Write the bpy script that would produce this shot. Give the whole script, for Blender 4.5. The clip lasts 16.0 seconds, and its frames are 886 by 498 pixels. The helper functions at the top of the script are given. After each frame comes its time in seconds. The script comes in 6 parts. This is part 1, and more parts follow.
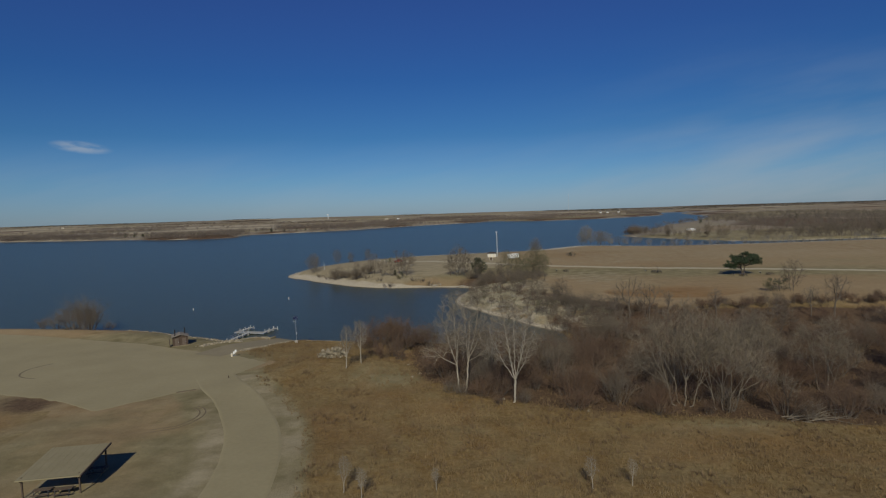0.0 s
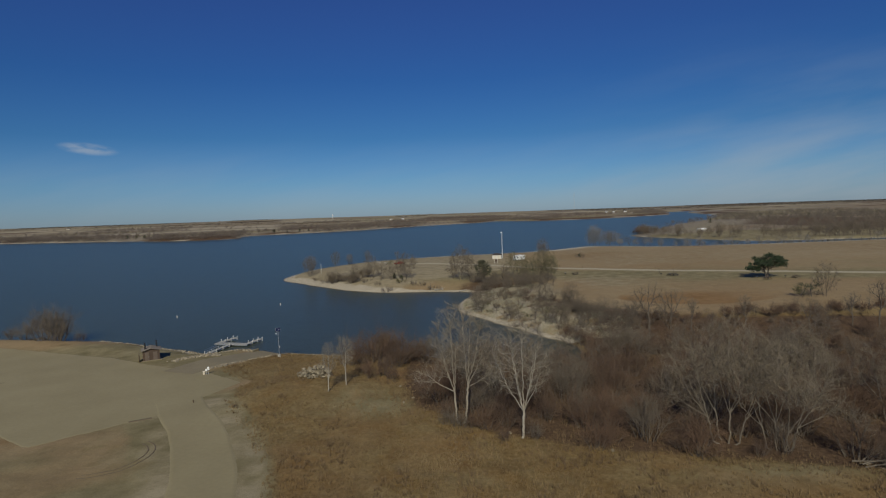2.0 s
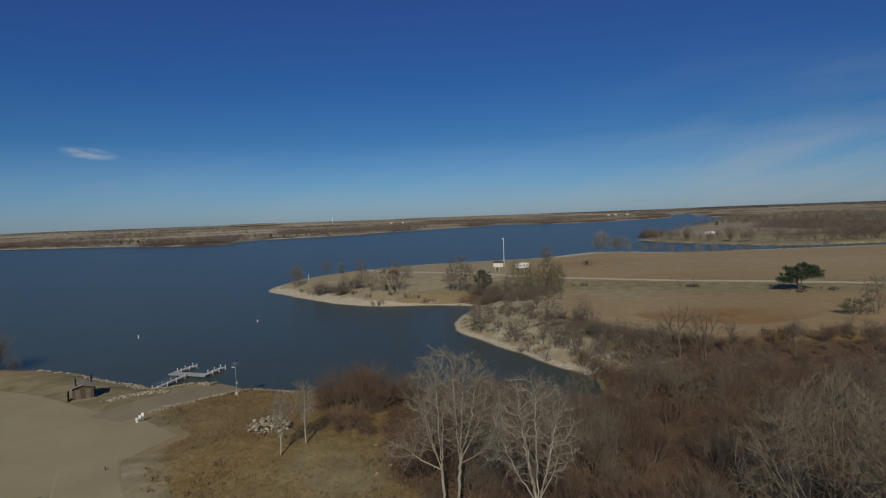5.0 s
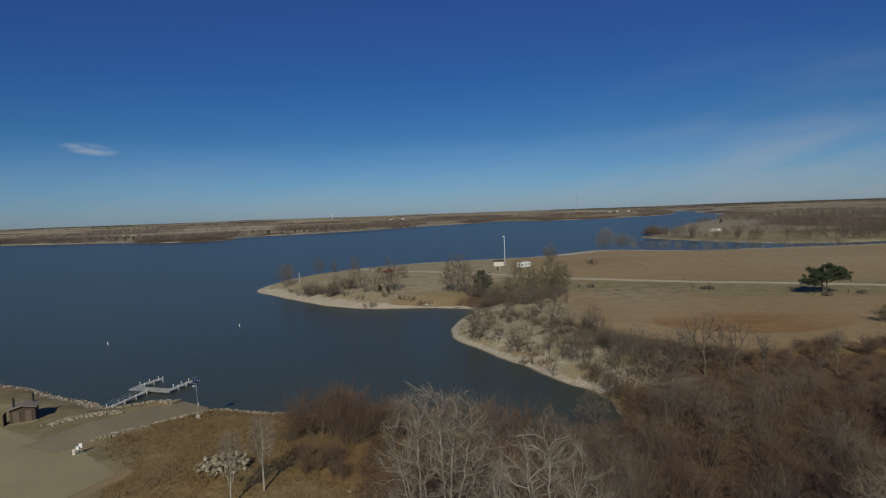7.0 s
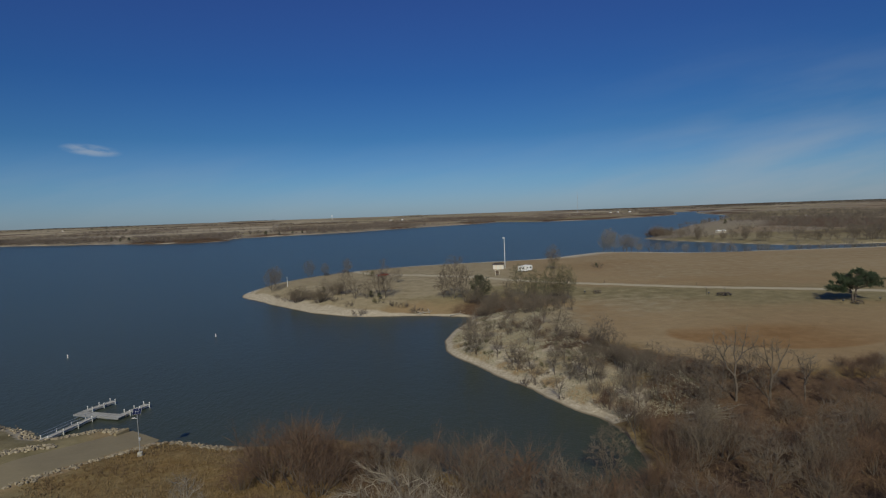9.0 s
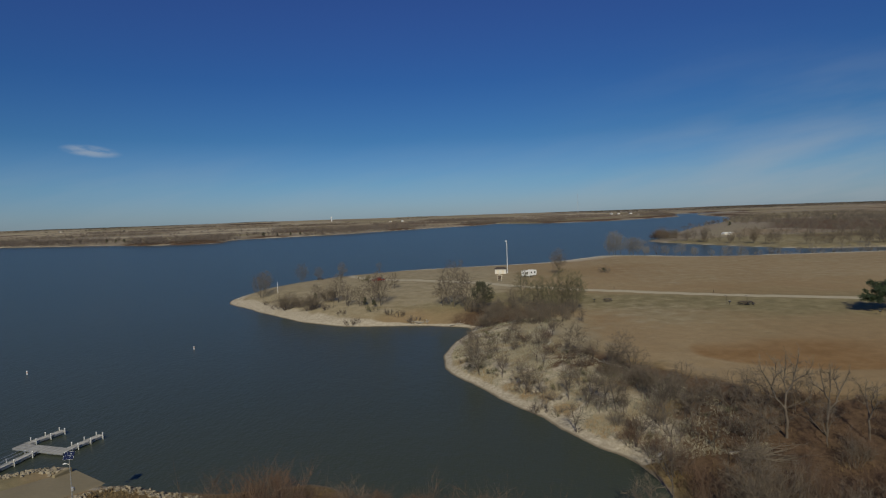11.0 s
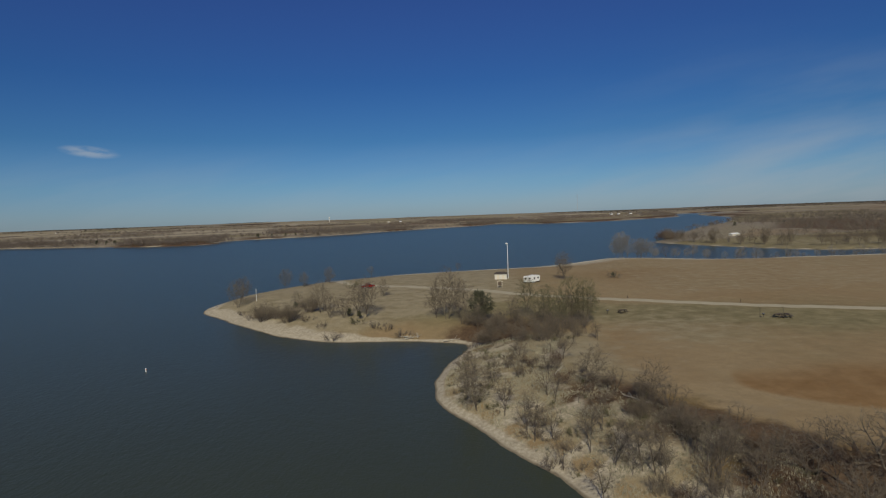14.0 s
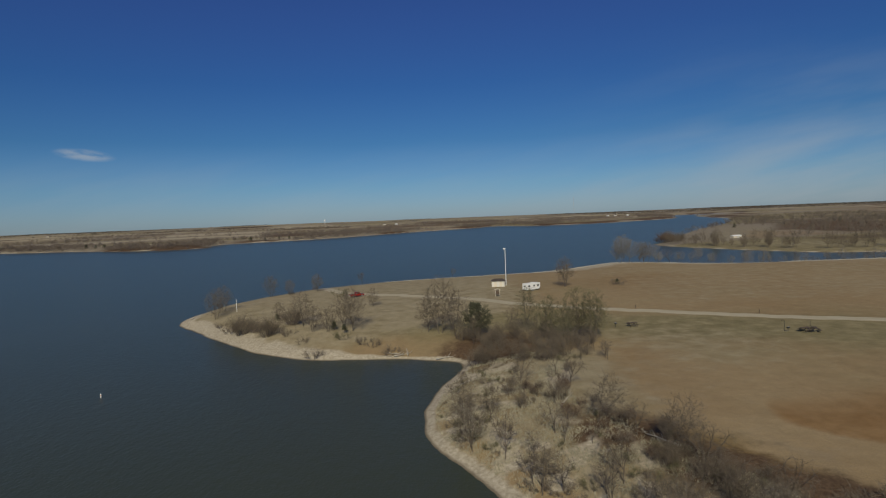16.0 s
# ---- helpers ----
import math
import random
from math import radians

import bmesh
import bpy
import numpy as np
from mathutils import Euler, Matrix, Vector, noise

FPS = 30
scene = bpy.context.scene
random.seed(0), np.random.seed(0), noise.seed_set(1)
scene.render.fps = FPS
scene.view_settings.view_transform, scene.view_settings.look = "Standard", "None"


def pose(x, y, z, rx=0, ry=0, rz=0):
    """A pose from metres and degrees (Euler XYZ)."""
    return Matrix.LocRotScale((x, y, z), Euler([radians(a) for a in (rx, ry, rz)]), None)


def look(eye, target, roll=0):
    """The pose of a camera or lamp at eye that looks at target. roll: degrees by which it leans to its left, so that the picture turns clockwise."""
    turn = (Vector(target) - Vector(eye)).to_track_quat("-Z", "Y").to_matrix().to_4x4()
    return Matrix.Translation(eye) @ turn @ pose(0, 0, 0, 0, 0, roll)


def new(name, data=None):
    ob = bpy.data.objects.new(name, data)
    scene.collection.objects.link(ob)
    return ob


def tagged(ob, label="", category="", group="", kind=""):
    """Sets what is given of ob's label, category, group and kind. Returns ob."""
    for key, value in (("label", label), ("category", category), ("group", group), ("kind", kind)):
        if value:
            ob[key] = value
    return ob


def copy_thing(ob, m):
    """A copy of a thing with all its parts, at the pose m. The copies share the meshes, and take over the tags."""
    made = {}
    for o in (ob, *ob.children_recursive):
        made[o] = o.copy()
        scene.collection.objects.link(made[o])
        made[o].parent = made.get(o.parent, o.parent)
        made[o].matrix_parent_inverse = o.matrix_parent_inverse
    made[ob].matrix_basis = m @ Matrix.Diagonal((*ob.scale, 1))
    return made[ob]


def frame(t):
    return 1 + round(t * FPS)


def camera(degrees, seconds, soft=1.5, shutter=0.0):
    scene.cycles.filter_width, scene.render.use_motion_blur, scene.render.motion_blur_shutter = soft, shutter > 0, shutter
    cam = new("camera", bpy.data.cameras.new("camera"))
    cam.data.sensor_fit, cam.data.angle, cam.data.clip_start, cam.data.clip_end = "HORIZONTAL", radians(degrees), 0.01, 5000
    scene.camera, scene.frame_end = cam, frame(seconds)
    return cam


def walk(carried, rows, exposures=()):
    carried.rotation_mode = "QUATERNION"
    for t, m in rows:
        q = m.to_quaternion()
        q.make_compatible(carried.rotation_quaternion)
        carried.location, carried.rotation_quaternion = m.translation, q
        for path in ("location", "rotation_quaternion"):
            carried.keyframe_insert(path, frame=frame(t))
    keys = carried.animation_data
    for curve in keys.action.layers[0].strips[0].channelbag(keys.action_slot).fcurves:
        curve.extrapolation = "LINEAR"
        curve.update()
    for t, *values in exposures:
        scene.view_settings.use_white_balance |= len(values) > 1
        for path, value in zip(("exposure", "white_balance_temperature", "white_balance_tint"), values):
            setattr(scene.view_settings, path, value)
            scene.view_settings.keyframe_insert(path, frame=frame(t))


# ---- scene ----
import collections

cam = camera(76.9, 16.0, 1.19)
PATH = [
    (0, (-0.271, 0.512, 33.692), (-0.264, 2.508, 33.559), -1.8),
    (0.5, (0.0, 4.217, 33.615), (0.001, 6.212, 33.485), -1.8),
    (1, (0.358, 7.914, 33.549), (0.351, 9.909, 33.42), -1.8),
    (1.5, (0.806, 11.475, 33.504), (0.794, 13.471, 33.374), -2.0),
    (2, (1.326, 14.984, 33.465), (1.314, 16.979, 33.333), -2.0),
    (2.5, (1.838, 18.529, 33.51), (1.829, 20.525, 33.379), -2.0),
    (3, (2.231, 22.314, 33.677), (2.222, 24.31, 33.546), -2.1),
    (3.5, (2.456, 26.077, 33.84), (2.448, 28.072, 33.704), -2.1),
    (4, (2.692, 29.791, 34.191), (2.681, 31.787, 34.062), -2.2),
    (4.2, (2.8, 31.218, 34.221), (2.786, 33.215, 34.106), -2.2),
    (6.5, (4.066, 47.179, 34.219), (4.05, 49.175, 34.085), -2.2),
    (7, (4.429, 50.776, 34.19), (4.412, 52.772, 34.057), -2.1),
    (7.5, (4.897, 54.467, 34.139), (4.879, 56.463, 34.006), -2.2),
    (8, (5.35, 58.119, 34.051), (5.33, 60.115, 33.919), -2.1),
    (8.5, (5.804, 61.734, 33.97), (5.783, 63.73, 33.839), -2.1),
    (9, (6.222, 65.247, 33.937), (6.203, 67.242, 33.807), -2.1),
    (9.2, (6.321, 66.646, 33.935), (6.308, 68.642, 33.803), -2.0),
    (11.5, (6.449, 82.146, 34.059), (6.429, 84.142, 33.935), -2.0),
    (12, (6.681, 85.543, 34.037), (6.663, 87.538, 33.91), -1.9),
    (12.5, (6.96, 89.018, 34.027), (6.944, 91.014, 33.902), -1.9),
    (13, (7.211, 92.652, 34.04), (7.193, 94.648, 33.915), -2.0),
    (13.5, (7.546, 96.169, 34.006), (7.529, 98.165, 33.882), -2.0),
    (14, (7.918, 99.6, 33.977), (7.903, 101.596, 33.853), -2.1),
    (14.5, (8.256, 102.997, 33.999), (8.244, 104.993, 33.877), -2.2),
    (15, (8.54, 106.416, 34.107), (8.532, 108.412, 33.981), -2.2),
    (15.5, (8.762, 109.975, 34.349), (8.757, 111.971, 34.232), -2.3),
    (16, (8.938, 113.454, 34.555), (8.936, 115.451, 34.438), -2.3),
]
walk(cam, exposures=[(0, -0.6, 6500, 10), (8.5, -0.6, 6500, 10), (11, -0.57, 6720, 10), (14, -0.57, 6790, 10), (16, -0.57, 6880, 10)],
     rows=[(t, look(eye, target, roll)) for t, eye, target, roll in PATH])

# ---- world, sun, exposure ----
SUN_ELEV, SUN_AZ = radians(35), radians(184)      # azimuth clockwise from +y, where the sun stands
world = bpy.data.worlds.new("world")
scene.world = world
world.use_nodes = True
wt = world.node_tree
wt.nodes.clear()
w_out = wt.nodes.new("ShaderNodeOutputWorld")
w_bg = wt.nodes.new("ShaderNodeBackground")
w_sky = wt.nodes.new("ShaderNodeTexSky")
w_sky.sky_type = "NISHITA"
w_sky.sun_disc = False
w_sky.sun_elevation, w_sky.sun_rotation = SUN_ELEV, SUN_AZ
w_sky.altitude, w_sky.air_density, w_sky.dust_density, w_sky.ozone_density = 400, 1.0, 0.3, 3.0
w_bg.inputs["Strength"].default_value = 0.08
w_dir = wt.nodes.new("ShaderNodeTexCoord")
w_sep = wt.nodes.new("ShaderNodeSeparateXYZ")
wt.links.new(w_dir.outputs["Generated"], w_sep.inputs[0])


def w_math(kind, a, b=None, c=None):
    n = wt.nodes.new("ShaderNodeMath")
    n.operation = kind
    for i, v in enumerate((a, b, c)):
        if isinstance(v, (int, float)):
            n.inputs[i].default_value = v
        elif v is not None:
            wt.links.new(v, n.inputs[i])
    return n.outputs[0]


def w_range(v, a, b, lo=0.0, hi=1.0):
    n = wt.nodes.new("ShaderNodeMapRange")
    n.interpolation_type = "SMOOTHSTEP"
    wt.links.new(v, n.inputs["Value"])
    for key, value in (("From Min", a), ("From Max", b), ("To Min", lo), ("To Max", hi)):
        n.inputs[key].default_value = value
    return n.outputs["Result"]


def w_mix(fac, a, b, blend="MIX"):
    n = wt.nodes.new("ShaderNodeMix")
    n.data_type, n.blend_type = "RGBA", blend
    for v, key in ((fac, "Factor"), (a, "A"), (b, "B")):
        if isinstance(v, float):
            n.inputs[key].default_value = v
        elif isinstance(v, tuple):
            n.inputs[key].default_value = (*v, 1)
        else:
            wt.links.new(v, n.inputs[key])
    return n.outputs["Result"]


# clear, dry winter air: a deeper blue than the model's, paler towards the horizon
w_ramp = wt.nodes.new("ShaderNodeValToRGB")
wt.links.new(w_range(w_sep.outputs["Z"], 0.0, 0.5), w_ramp.inputs["Fac"])
w_e = w_ramp.color_ramp.elements
w_e[0].position, w_e[0].color = 0.0, (0.47, 0.69, 1.10, 1)
w_e[1].position, w_e[1].color = 1.0, (0.32, 0.51, 1.05, 1)
for w_p, w_c in ((0.035, (0.40, 0.68, 1.05)), (0.17, (0.25, 0.56, 0.92)), (0.43, (0.215, 0.51, 0.95)), (0.75, (0.29, 0.515, 1.03))):
    w_e.new(w_p).color = (*w_c, 1)
w_color = w_mix(1.0, w_sky.outputs[0], w_ramp.outputs["Color"], "MULTIPLY")
# thin cirrus low in the east, and one small wisp
w_u = w_math("DIVIDE", w_sep.outputs["X"], w_math("MAXIMUM", w_sep.outputs["Y"], 0.05))
w_v = w_math("DIVIDE", w_sep.outputs["Z"], w_math("MAXIMUM", w_sep.outputs["Y"], 0.05))
w_map = wt.nodes.new("ShaderNodeCombineXYZ")
wt.links.new(w_math("MULTIPLY", w_u, 1.6), w_map.inputs[0])
wt.links.new(w_math("MULTIPLY_ADD", w_v, 9.0, w_math("MULTIPLY", w_u, -1.6)), w_map.inputs[1])
w_noise = wt.nodes.new("ShaderNodeTexNoise")
w_noise.inputs["Scale"].default_value, w_noise.inputs["Detail"].default_value = 1.6, 6
wt.links.new(w_map.outputs[0], w_noise.inputs["Vector"])
w_cirrus = w_math("MULTIPLY", w_range(w_noise.outputs["Fac"], 0.28, 0.85), w_math("MULTIPLY", w_range(w_u, 0.05, 0.9), w_range(w_v, 0.03, 0.34, 1.0, 0.0)))
w_color = w_mix(w_math("MULTIPLY", w_cirrus, 0.58), w_color, (6.0, 6.9, 7.8))
w_low = w_math("MULTIPLY", w_range(w_noise.outputs["Fac"], 0.35, 0.8), w_range(w_v, 0.02, 0.16, 1.0, 0.0))
w_color = w_mix(w_math("MULTIPLY", w_low, 0.25), w_color, (6.0, 6.9, 7.8))
w_du = w_math("SUBTRACT", w_u, -0.632)
w_dv = w_math("SUBTRACT", w_v, w_math("MULTIPLY_ADD", w_du, -0.14, 0.134))
w_map2 = wt.nodes.new("ShaderNodeCombineXYZ")
wt.links.new(w_math("MULTIPLY", w_du, 14.0), w_map2.inputs[0])
wt.links.new(w_math("MULTIPLY", w_dv, 60.0), w_map2.inputs[1])
w_noise2 = wt.nodes.new("ShaderNodeTexNoise")
w_noise2.inputs["Scale"].default_value, w_noise2.inputs["Detail"].default_value = 1.3, 5
wt.links.new(w_map2.outputs[0], w_noise2.inputs["Vector"])
w_r2 = w_math("ADD", w_math("POWER", w_math("DIVIDE", w_du, 0.062), 2.0), w_math("POWER", w_math("DIVIDE", w_dv, 0.0125), 2.0))
w_wisp = w_math("MULTIPLY", w_range(w_r2, 0.0, 1.0, 1.0, 0.0), w_range(w_noise2.outputs["Fac"], 0.3, 0.62))
w_color = w_mix(w_math("MULTIPLY", w_wisp, 0.42), w_color, (8.0, 8.6, 9.0))
wt.links.new(w_color, w_bg.inputs["Color"])
wt.links.new(w_bg.outputs[0], w_out.inputs["Surface"])

sun_data = bpy.data.lights.new("sun", "SUN")
sun_data.energy, sun_data.angle, sun_data.color = 4.7, radians(0.5), (1.0, 0.95, 0.76)
sun = new("sun", sun_data)
sun.matrix_world = look((0, 0, 200), (math.sin(SUN_AZ + math.pi) * 100, math.cos(SUN_AZ + math.pi) * 100, 200 - 100 * math.tan(SUN_ELEV)))


# ---- small tools ----
def seeded(n):
    return random.Random(n)


TABLE = np.random.RandomState(7).rand(256, 256)


def vnoise(x, y, scale, shift=0):
    """Smooth value noise from 0 to 1, for arrays."""
    x, y = np.asarray(x, float) / scale + 37.3 * shift + 4000, np.asarray(y, float) / scale + 11.7 * shift + 4000
    i, j = np.floor(x).astype(int), np.floor(y).astype(int)
    u, v = x - i, y - j
    u, v = u * u * (3 - 2 * u), v * v * (3 - 2 * v)
    a, b, c, d = TABLE[i % 256, j % 256], TABLE[(i + 1) % 256, j % 256], TABLE[i % 256, (j + 1) % 256], TABLE[(i + 1) % 256, (j + 1) % 256]
    return (a * (1 - u) + b * u) * (1 - v) + (c * (1 - u) + d * u) * v


def fbm(x, y, scale, shift=0):
    return (vnoise(x, y, scale, shift) * 4 + vnoise(x, y, scale / 2.1, shift + 1) * 2 + vnoise(x, y, scale / 4.3, shift + 2)) / 7


def sstep(a, b, x):
    t = np.clip((np.asarray(x, float) - a) / (b - a), 0, 1)
    return t * t * (3 - 2 * t)


def spline(points, n=5, closed=False):
    """A Catmull-Rom curve through plan points."""
    p = np.array(points, float)
    out = []
    m = len(p)
    for i in range(m if closed else m - 1):
        if closed:
            a, b, c, d = p[i - 1], p[i], p[(i + 1) % m], p[(i + 2) % m]
        else:
            a, b, c, d = p[max(i - 1, 0)], p[i], p[i + 1], p[min(i + 2, m - 1)]
        for k in range(n):
            t = k / n
            out.append(0.5 * (2 * b + (c - a) * t + (2 * a - 5 * b + 4 * c - d) * t * t + (3 * b - a - 3 * c + d) * t ** 3))
    if not closed:
        out.append(p[-1])
    return np.array(out)


def line_distance(x, y, line, closed=False):
    """Distance of plan points from a polyline."""
    best = np.full(np.shape(x), 1e12)
    ends = np.roll(line, -1, axis=0) if closed else line[1:]
    for (ax, ay), (bx, by) in zip(line, ends):
        dx, dy = bx - ax, by - ay
        t = np.clip(((x - ax) * dx + (y - ay) * dy) / (dx * dx + dy * dy + 1e-12), 0, 1)
        best = np.minimum(best, (x - ax - t * dx) ** 2 + (y - ay - t * dy) ** 2)
    return np.sqrt(best)


def inside(x, y, line):
    odd = np.zeros(np.shape(x), bool)
    for (ax, ay), (bx, by) in zip(line, np.roll(line, -1, axis=0)):
        if ay != by:
            odd ^= ((ay > y) != (by > y)) & (x < (bx - ax) * (y - ay) / (by - ay) + ax)
    return odd


# ---- the plan ----
NEAR_SHORE = [(-700, 260), (-300, 205), (-132, 178), (-94, 169.8), (-72, 158.7), (-65, 155.8), (-61, 152.6), (-57.5, 152), (-54, 154.4), (-49, 155.6), (-44, 151.2), (-37, 149.2), (-26, 146.3),
              (-12, 148), (-4, 143), (6, 136), (15, 129), (23, 127), (30, 134), (31.5, 145), (29.8, 152), (26, 157.5), (22.8, 163.5), (19, 172),
              (13.4, 182), (8.9, 190.7), (5.4, 201), (5, 213.5), (6.2, 221.6), (9.6, 231), (11.7, 239), (9, 244.2), (-4, 248.3), (-22, 250.2),
              (-32, 254), (-43.3, 262.3), (-56, 275.3), (-74, 295), (-87, 312.5)]
BACK_SHORE = [(-84, 346), (-68, 374), (-45, 393), (-17, 406), (28, 414), (60, 424), (84, 442), (105, 456), (133, 448), (165, 424),
              (200, 424), (250, 423), (330, 424), (500, 430), (900, 450)]
LAND = np.vstack([spline(NEAR_SHORE + BACK_SHORE, 4), [(1500, 460), (1500, -900), (-1500, -900), (-1500, 300)]])
SPIT_SHORE = [(1500, 470), (900, 474), (450, 472), (330, 474), (275, 482), (251, 503), (221, 564), (203, 626), (212, 645), (240, 690), (330, 850),
              (430, 1010), (560, 1200), (720, 1500), (810, 1800), (900, 2100)]
SPIT = np.vstack([spline(SPIT_SHORE, 4), [(1600, 2600), (7000, 5600), (7000, 475)]])
FAR_SHORE = [(-6500, 1700), (-1600, 1250), (-870, 1122), (-721, 1070), (-604, 1040), (-464, 962), (-385, 955), (-362, 985), (-378, 1095), (-290, 1155), (-199, 1225),
             (-89, 1390), (23, 1515), (103, 1610), (160, 1720), (266, 1570), (424, 1575), (570, 1680), (734, 1850), (830, 2120), (900, 2400)]
FAR = np.vstack([spline(FAR_SHORE, 4), [(1200, 2500), (7000, 5600), (7000, 9000), (-6500, 9000)]])

LOT_FAR = [(-140, 167), (-119, 161), (-78, 144.5), (-59, 132.5), (-52, 131), (-38.8, 119.3)]
LOT_NEAR = [(-140, 118), (-100, 107), (-72, 97.9), (-57, 89.5), (-46, 100.6), (-43, 107.6)]
LOT = np.array(LOT_FAR + LOT_NEAR[::-1], float)
ROAD = spline([(-45.6, 109), (-41.4, 102), (-36.1, 94.4), (-30.3, 83.3), (-26.7, 74.6), (-23.8, 62), (-23.2, 45), (-26, 20), (-34, -20), (-50, -90)], 8)
RAMP = spline([(-55.5, 128.5), (-52, 137), (-47.8, 145), (-44.6, 150.6), (-42, 155.4)], 6)
TRACK = spline([(-52, 384), (-45, 366), (-31, 342), (-3, 322), (18, 309), (31, 297), (47, 286.5), (75, 272), (117, 250), (160, 228), (240, 190), (400, 120)], 8)
THICKET = np.array([(-9, 140), (-9, 118), (-6, 101), (6, 89), (19, 83.5), (33, 80), (50, 75), (75, 68), (130, 60), (150, 153), (105, 156), (80, 158), (63, 157), (50, 157), (42, 161),
                    (36, 160), (34, 150), (34, 138), (24, 124), (10, 130)], float)

MARGIN = spline([(25, 214), (28, 202), (32.5, 190.5), (38, 180), (44.5, 169.5), (53, 161), (70, 154), (95, 150)], 8)


def signed_shore(x, y):
    """Metres inland from the nearest water's edge; negative in the lake."""
    best = np.full(np.shape(x), -1e9)
    for land in (LAND, SPIT, FAR):
        d = line_distance(x, y, land, True)
        best = np.maximum(best, np.where(inside(x, y, land), d, -d))
    scale = np.clip(np.hypot(x, y) / 300, 1, 10)
    return best + (fbm(x, y, 11, 3) - 0.5) * 2.2 + (fbm(x, y, 90, 5) - 0.5) * 6 * (scale - 1) / 3


def near_plane(x, y):
    return np.clip(2.9 - 0.028 * (y - 100), 1.5, 6.5)




def ramp_level(x, y):
    """Height of the boat ramp's slab, by the way along it."""
    along = (x + 55.5) * 0.535 + (y - 128.5) * 0.845
    return np.where(along < 10, 2.1 - 0.03 * along, 1.8 - 0.112 * (along - 10))


def height(x, y, bare=True, d=None):
    """Height of the ground; bare=False: without the beds of roads."""
    x, y = np.asarray(x, float), np.asarray(y, float)
    d = signed_shore(x, y) if d is None else d
    w = sstep(132, 172, y)
    near = near_plane(x, y) + 1.6 * np.exp(-((x + 24) ** 2 + (y - 114) ** 2) / 2 / 9.5 ** 2) - 0.9 * sstep(0, 22, x) * (1 - sstep(60, 140, x)) * sstep(30, 80, y)
    east = 4.1 + 1.2 * np.exp(-((x - 30) ** 2 + (y - 325) ** 2) / 2 / 48.0 ** 2) + 0.8 * sstep(60, 140, x) + (fbm(x, y, 70, 9) - 0.5) * 0.7
    far = 4.5 + 13.5 * sstep(60, 2800, d) + 5 * sstep(1200, 3500, x) + (fbm(x, y, 700, 2) - 0.4) * 7 * sstep(300, 1500, d)
    low = sstep(150, 190, x) * (1 - sstep(1000, 1900, y))
    far = far * (1 - low) + (1.5 + 2.6 * sstep(90, 900, d)) * low
    far_w = sstep(440, 520, y)
    top = (near * (1 - w) + east * w) * (1 - far_w) + far * far_w
    reach = (5 + 8 * w) * (1 - far_w) + 14 * far_w
    z = np.where(d > 0, top * (1 - np.exp(-np.maximum(d, 0) / reach)), np.maximum(0.22 * d, -3.0))
    rough = (fbm(x, y, 9, 21) - 0.5) * 0.55 + (vnoise(x, y, 2.3, 4) - 0.5) * 0.16
    smooth_zone = np.minimum(line_distance(x, y, ROAD) / 12, 1) * np.where(inside(x, y, LOT), 0, np.minimum(line_distance(x, y, LOT, True) / 8, 1))
    calm = 1 - 0.95 * sstep(150, 185, y)
    z = z + rough * smooth_zone * calm * sstep(0, 8, d)
    lot = np.where(inside(x, y, LOT), 0, line_distance(x, y, LOT, True))
    k = 1 - sstep(0, 10, lot)
    z = z * (1 - k) + near_plane(x, y) * k
    r = line_distance(x, y, RAMP)
    k = (1 - sstep(4.2, 8, r)) * sstep(124, 131, y)
    z = z * (1 - k) + ramp_level(x, y) * k
    if bare:
        bed = np.minimum(np.minimum(line_distance(x, y, ROAD) - 3.3, line_distance(x, y, TRACK) - 1.9), np.where(inside(x, y, LOT), -line_distance(x, y, LOT, True), 9))
        bed = np.minimum(bed, np.where(y > 127, r - 3.9, 9))
        z = z - 0.13 * (1 - sstep(-1.9, -0.7, bed))
    return z


